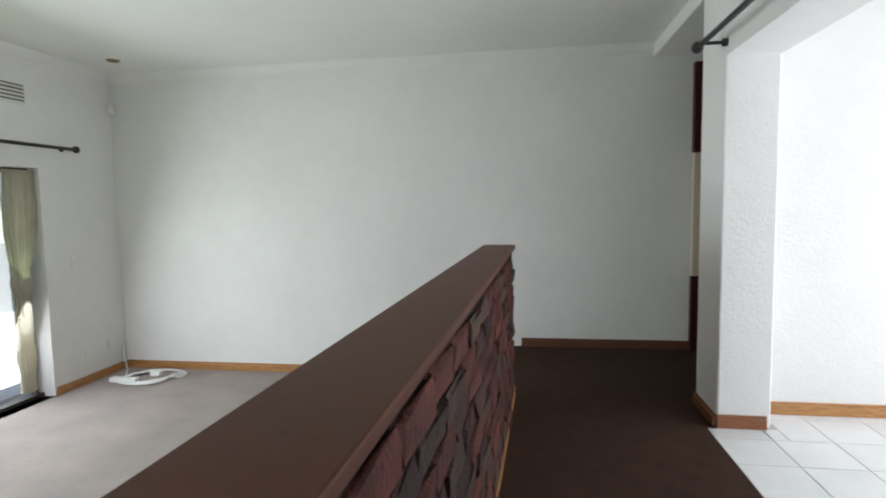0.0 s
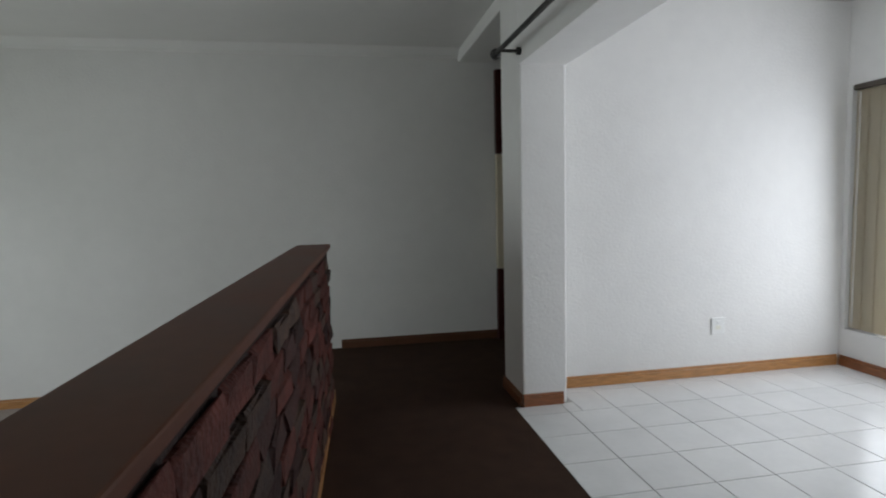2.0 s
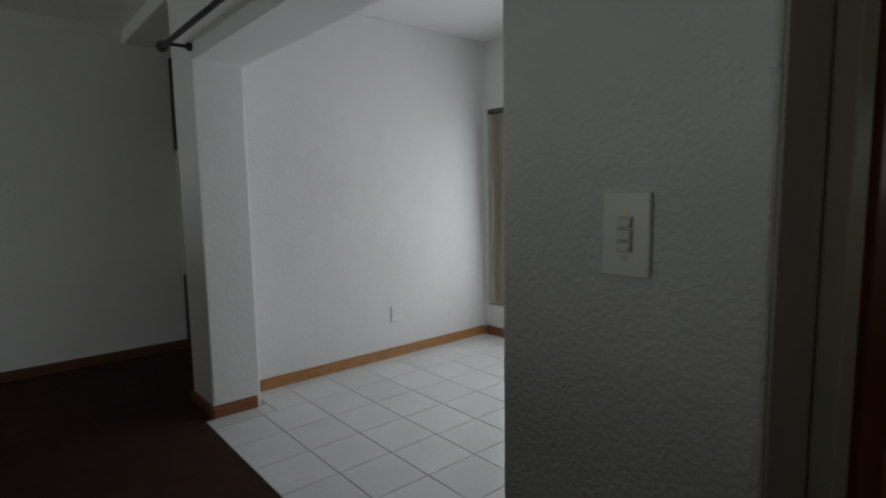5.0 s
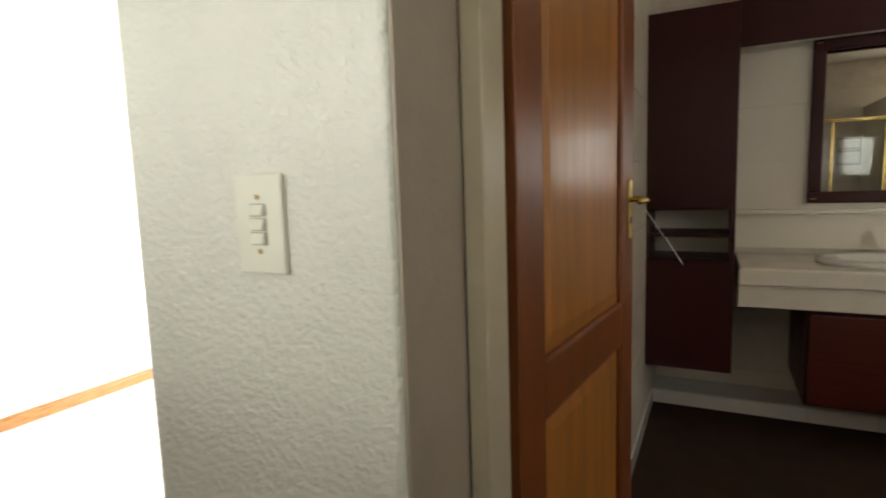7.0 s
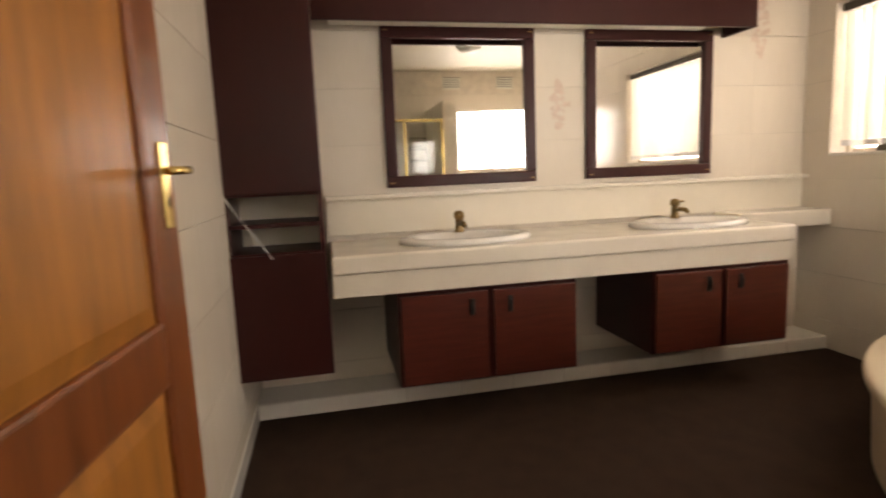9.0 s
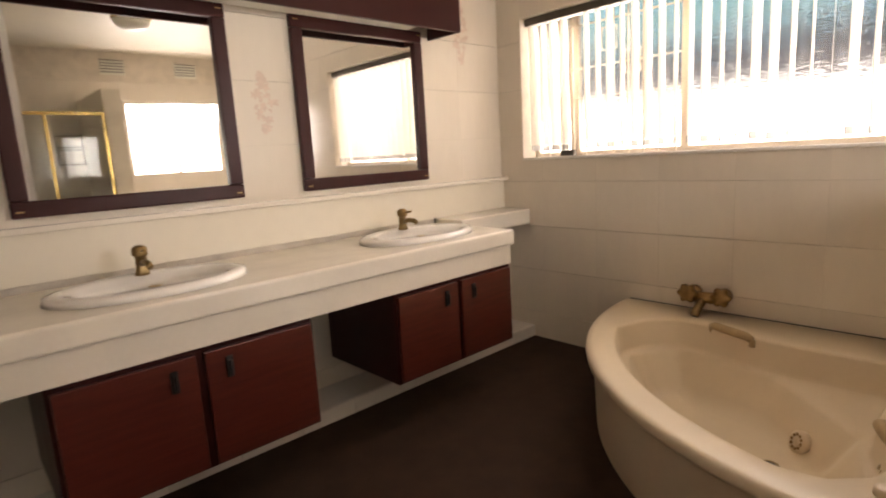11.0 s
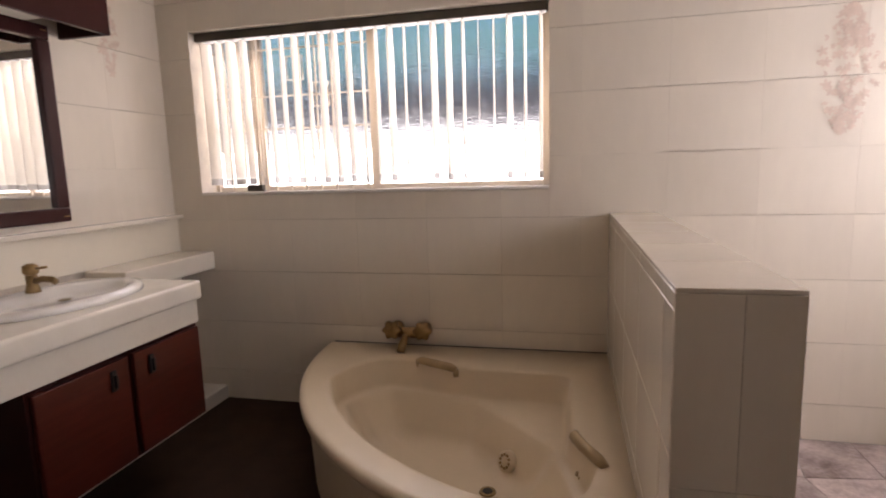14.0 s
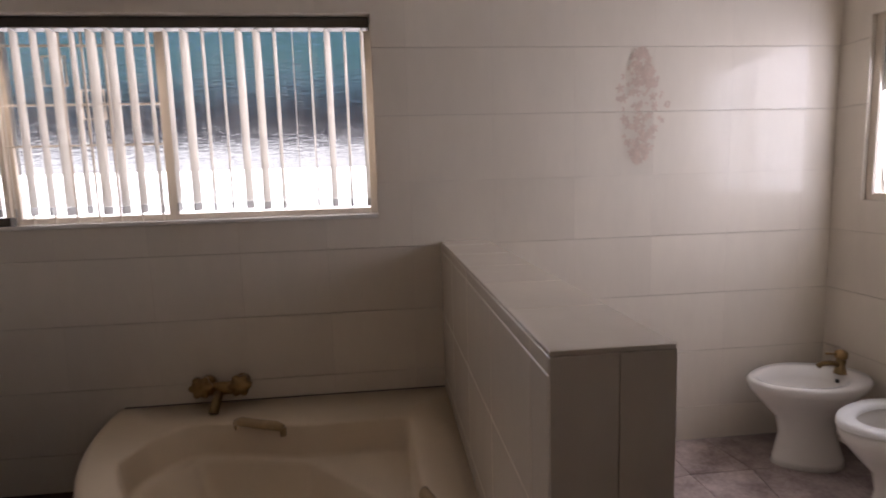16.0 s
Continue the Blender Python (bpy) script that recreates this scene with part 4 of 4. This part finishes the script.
# ---- printed flowers on the tiles ----
def flower_print(place, turn, w, h, seed, label):
    t = thing("flower_print", place, label, "tile print", "flower prints on the tiles")
    r = random.Random(seed)
    bm = bmesh.new()
    def leaf(px, pz, a, L, B, k):
        vs = []
        for i in range(8):
            b = 2 * math.pi * i / 8
            x, z = L * math.cos(b), B * math.sin(b)
            vs.append(bm.verts.new((px + x * math.cos(a) - z * math.sin(a), -0.0008 - 0.00002 * k, pz + x * math.sin(a) + z * math.cos(a))))
        bm.faces.new(vs)

    for k in range(int(1100 * w * h) + 20):
        v = r.uniform(-1, 1)
        u = r.uniform(-1, 1) * ((1 - abs(v)) * 0.85 + 0.12)
        px, pz = u * w / 2, v * h / 2
        turn0 = r.uniform(0, 6)
        size = r.uniform(0.005, 0.012)
        for i in range(5 if k % 3 else 2):
            a = turn0 + i * 1.257
            leaf(px + size * math.cos(a), pz + size * math.sin(a), a, size, size * 0.5, k)
    part("print", bm, M_PINK, t)["kind"] = "stuff"
    t.rotation_euler = (0, 0, radians(turn))
    return t


flower_print((-0.55, -2.470, 1.612), 180, 0.29, 0.51, 1, "faded pink flower print on a wall tile")
flower_print((2.690, -0.848, 1.497), 270, 0.12, 0.26, 2, "faded pink flower print between the mirrors")
flower_print((2.690, -2.13, 1.93), 270, 0.16, 0.34, 3, "faded pink flower print near the window wall")

# ---- outside ----
structure("ground", box(-400, 400, -400, 400, -0.75, -0.55), M_GRASS, "garden ground outside", "ground")
garden = structure("garden_wall", box(-9, 9, -5.25, -5.05, -0.55, 1.66), M_OUTW, "white garden wall outside the window", "garden wall")
nb = thing("outbuilding", (2, -9, -0.55), "grey outbuilding with a teal roof beyond the garden wall", "building")
part("wall", box(-9, 9, -2, 0, 0, 3.4), M_GREYB, nb)
part("roof", loft([[(-9.5, -2.5, 5.4), (9.5, -2.5, 5.4), (9.5, 0.35, 3.4), (-9.5, 0.35, 3.4)], [(-9.5, -2.5, 5.5), (9.5, -2.5, 5.5), (9.5, 0.35, 3.5), (-9.5, 0.35, 3.5)]]), M_TEAL, nb)
# made-up white wall, stands in for the glare outside the sliding door
structure("patio_wall", box(-9.3, -9.0, -2, 8, -0.55, 2.3), M_OUTW, "added white wall that brightens the view beyond the patio", "garden wall")
structure("patio", box(-9, -5.2, -2, 8, -0.55, -0.33), M_OUTW, "pale patio outside the sliding door", "patio")

# ---- pieces: bricks ----
rb = random.Random(11)
brick_meshes = []
for k in range(8):
    bm = box(-0.012, 0.010, -0.108, 0.108, -0.0345, 0.0345, 0.006, seg=1)
    for v in bm.verts:
        v.co.x += rb.uniform(-0.008, 0.007) if v.co.x > 0 else 0
        v.co.y += rb.uniform(-0.013, 0.013)
        v.co.z += rb.uniform(-0.007, 0.007)
    brick_meshes.append(mesh_of("brick", bm, (M_BRICK, M_BRICKG, M_BRICK, M_BRICKD)[k % 4]))
for row in range(11):
    z = 0.0 + 0.042 + row * 0.0835
    for k in range(18):
        y = 0.17 + 0.2265 * k + (0.113 if row % 2 else 0)
        if y > 3.92:
            continue
        b = new("brick", brick_meshes[rb.randrange(8)])
        b.parent = dwarf_brick
        b.location = (-1.094 + rb.uniform(-0.002, 0.006), y, z)
        b.rotation_euler = (rb.uniform(-0.02, 0.02), rb.uniform(-0.02, 0.02), rb.uniform(-0.02, 0.02))


# ---- pieces: tiles ----
def lay(parent, material, axis, face, depth, u0, u1, v0, v1, du, dv, su, sv, holes=(), gap=0.0012, name="tile", gap_u=None, edge=0.0012):
    """Tiles on a plane across the axis ('x', 'y' or 'z'), their face at 'face', in a grid of du by dv with a joint at su, sv."""
    cache = {}
    k0, k1 = math.floor((u0 - su) / du), math.ceil((u1 - su) / du)
    j0, j1 = math.floor((v0 - sv) / dv), math.ceil((v1 - sv) / dv)
    for k in range(k0, k1):
        for j in range(j0, j1):
            rects = [(max(u0, su + k * du), min(u1, su + (k + 1) * du), max(v0, sv + j * dv), min(v1, sv + (j + 1) * dv))]
            for h in holes:
                out = []
                for a, b, c, d in rects:
                    if h[0] >= b or h[1] <= a or h[2] >= d or h[3] <= c:
                        out.append((a, b, c, d))
                        continue
                    out += [(a, h[0], c, d), (h[1], b, c, d), (max(a, h[0]), min(b, h[1]), c, h[2]), (max(a, h[0]), min(b, h[1]), h[3], d)]
                rects = out
            for a, b, c, d in rects:
                if b - a < 0.012 or d - c < 0.012:
                    continue
                w, hh = (b - a) / 2 - (gap if gap_u is None else gap_u), (d - c) / 2 - gap
                key = (round(w, 4), round(hh, 4))
                lo, hi = (face - depth, face) if depth > 0 else (face, face - depth)
                mid = (lo + hi) / 2
                t = (hi - lo) / 2
                if key not in cache:
                    dims = {"x": (t, w, hh), "y": (w, t, hh), "z": (w, hh, t)}[axis]
                    cache[key] = mesh_of(name, box(-dims[0], dims[0], -dims[1], dims[1], -dims[2], dims[2], edge, seg=1), material)
                o = new(name, cache[key])
                o.parent = parent
                u, v = (a + b) / 2, (c + d) / 2
                o.location = {"x": (mid, u, v), "y": (u, mid, v), "z": (u, v, mid)}[axis]


TV = 0.2835
lay(wall_bs, M_WTILE, "y", -2.470, 0.0075, -1.52, 2.69, 0, 2.455, 0.372, TV, 0.129, 0.172, [(0.645, 2.505, 1.165, 2.01)], gap_u=0.0001, edge=0.0004)
lay(wall_be, M_WTILE, "x", 2.690, -0.0075, -2.47, 0.83, 0, 0.65, 0.372, TV, -2.47, 0.172, gap_u=0.0001, edge=0.0004)
lay(wall_be, M_WTILE, "x", 2.690, -0.0075, -2.47, 0.83, 1.045, 2.455, 0.372, TV, -2.47, 0.172, gap_u=0.0001, edge=0.0004)
lay(wall_bn, M_WTILE, "y", 0.830, -0.0075, 1.14, 2.69, 0, 2.455, 0.372, TV, 2.69, 0.172, gap_u=0.0001, edge=0.0004)
lay(wall_bw, M_WTILE, "x", -1.520, 0.0075, -2.47, -0.02, 0, 2.17, 0.372, TV, -2.47, 0.172, [(-2.31, -1.30, 1.165, 1.965)], gap_u=0.0001, edge=0.0004)
lay(low_wall, M_WTILE, "x", 0.374, 0.0075, -2.47, -0.876, 0.36, 1.030, 0.372, TV, -2.47, 0.43)
lay(low_wall, M_WTILE, "x", 0.162, -0.0075, -2.47, -0.876, 0, 1.030, 0.372, TV, -2.47, 0.172)
lay(low_wall, M_WTILE, "y", -0.868, 0.0075, 0.162, 0.374, 0, 1.030, 0.135, 0.372, 0.259, 0.286, gap_u=0.0004, gap=0.0008)
lay(low_wall, M_WTILE, "z", 1.0385, 0.008, 0.162, 0.374, -2.47, -0.868, 0.40, 0.286, 0.162, -0.868)
lay(plinth, M_CERAM, "x", 2.452, -0.0075, -2.469, 0.829, 0.001, 0.077, 0.286, 0.2, -2.469, 0.0)
lay(floor_tiled, M_FTILE, "z", 0.0, 0.006, -0.05, 2.40, 1.2, 3.945, 0.2861, 0.2861, 0.228, 3.569, [(-0.1, 0.31, 3.71, 4.0)], 0.0022)

rs = random.Random(7)
gx = [[(-1.52 + 0.28 * i + (rs.uniform(-0.06, 0.06) if 0 < i < 6 else 0), -2.47 + 0.31 * j + (rs.uniform(-0.06, 0.06) if 0 < j < 6 else 0)) for j in range(7)] for i in range(7)]
for i in range(6):
    for j in range(6):
        q = [gx[i][j], gx[i + 1][j], gx[i + 1][j + 1], gx[i][j + 1]]
        cx, cy = sum(p[0] for p in q) / 4, sum(p[1] for p in q) / 4
        k = 0.985
        low = [((p[0] - cx) * k, (p[1] - cy) * k, -0.004) for p in q]
        o = new("flagstone", mesh_of("flagstone", loft([low, [(a, b, 0.0) for a, b, _ in low]]), M_SLATE))
        o.parent = floor_toilet
        o.location = (cx, cy, 0)
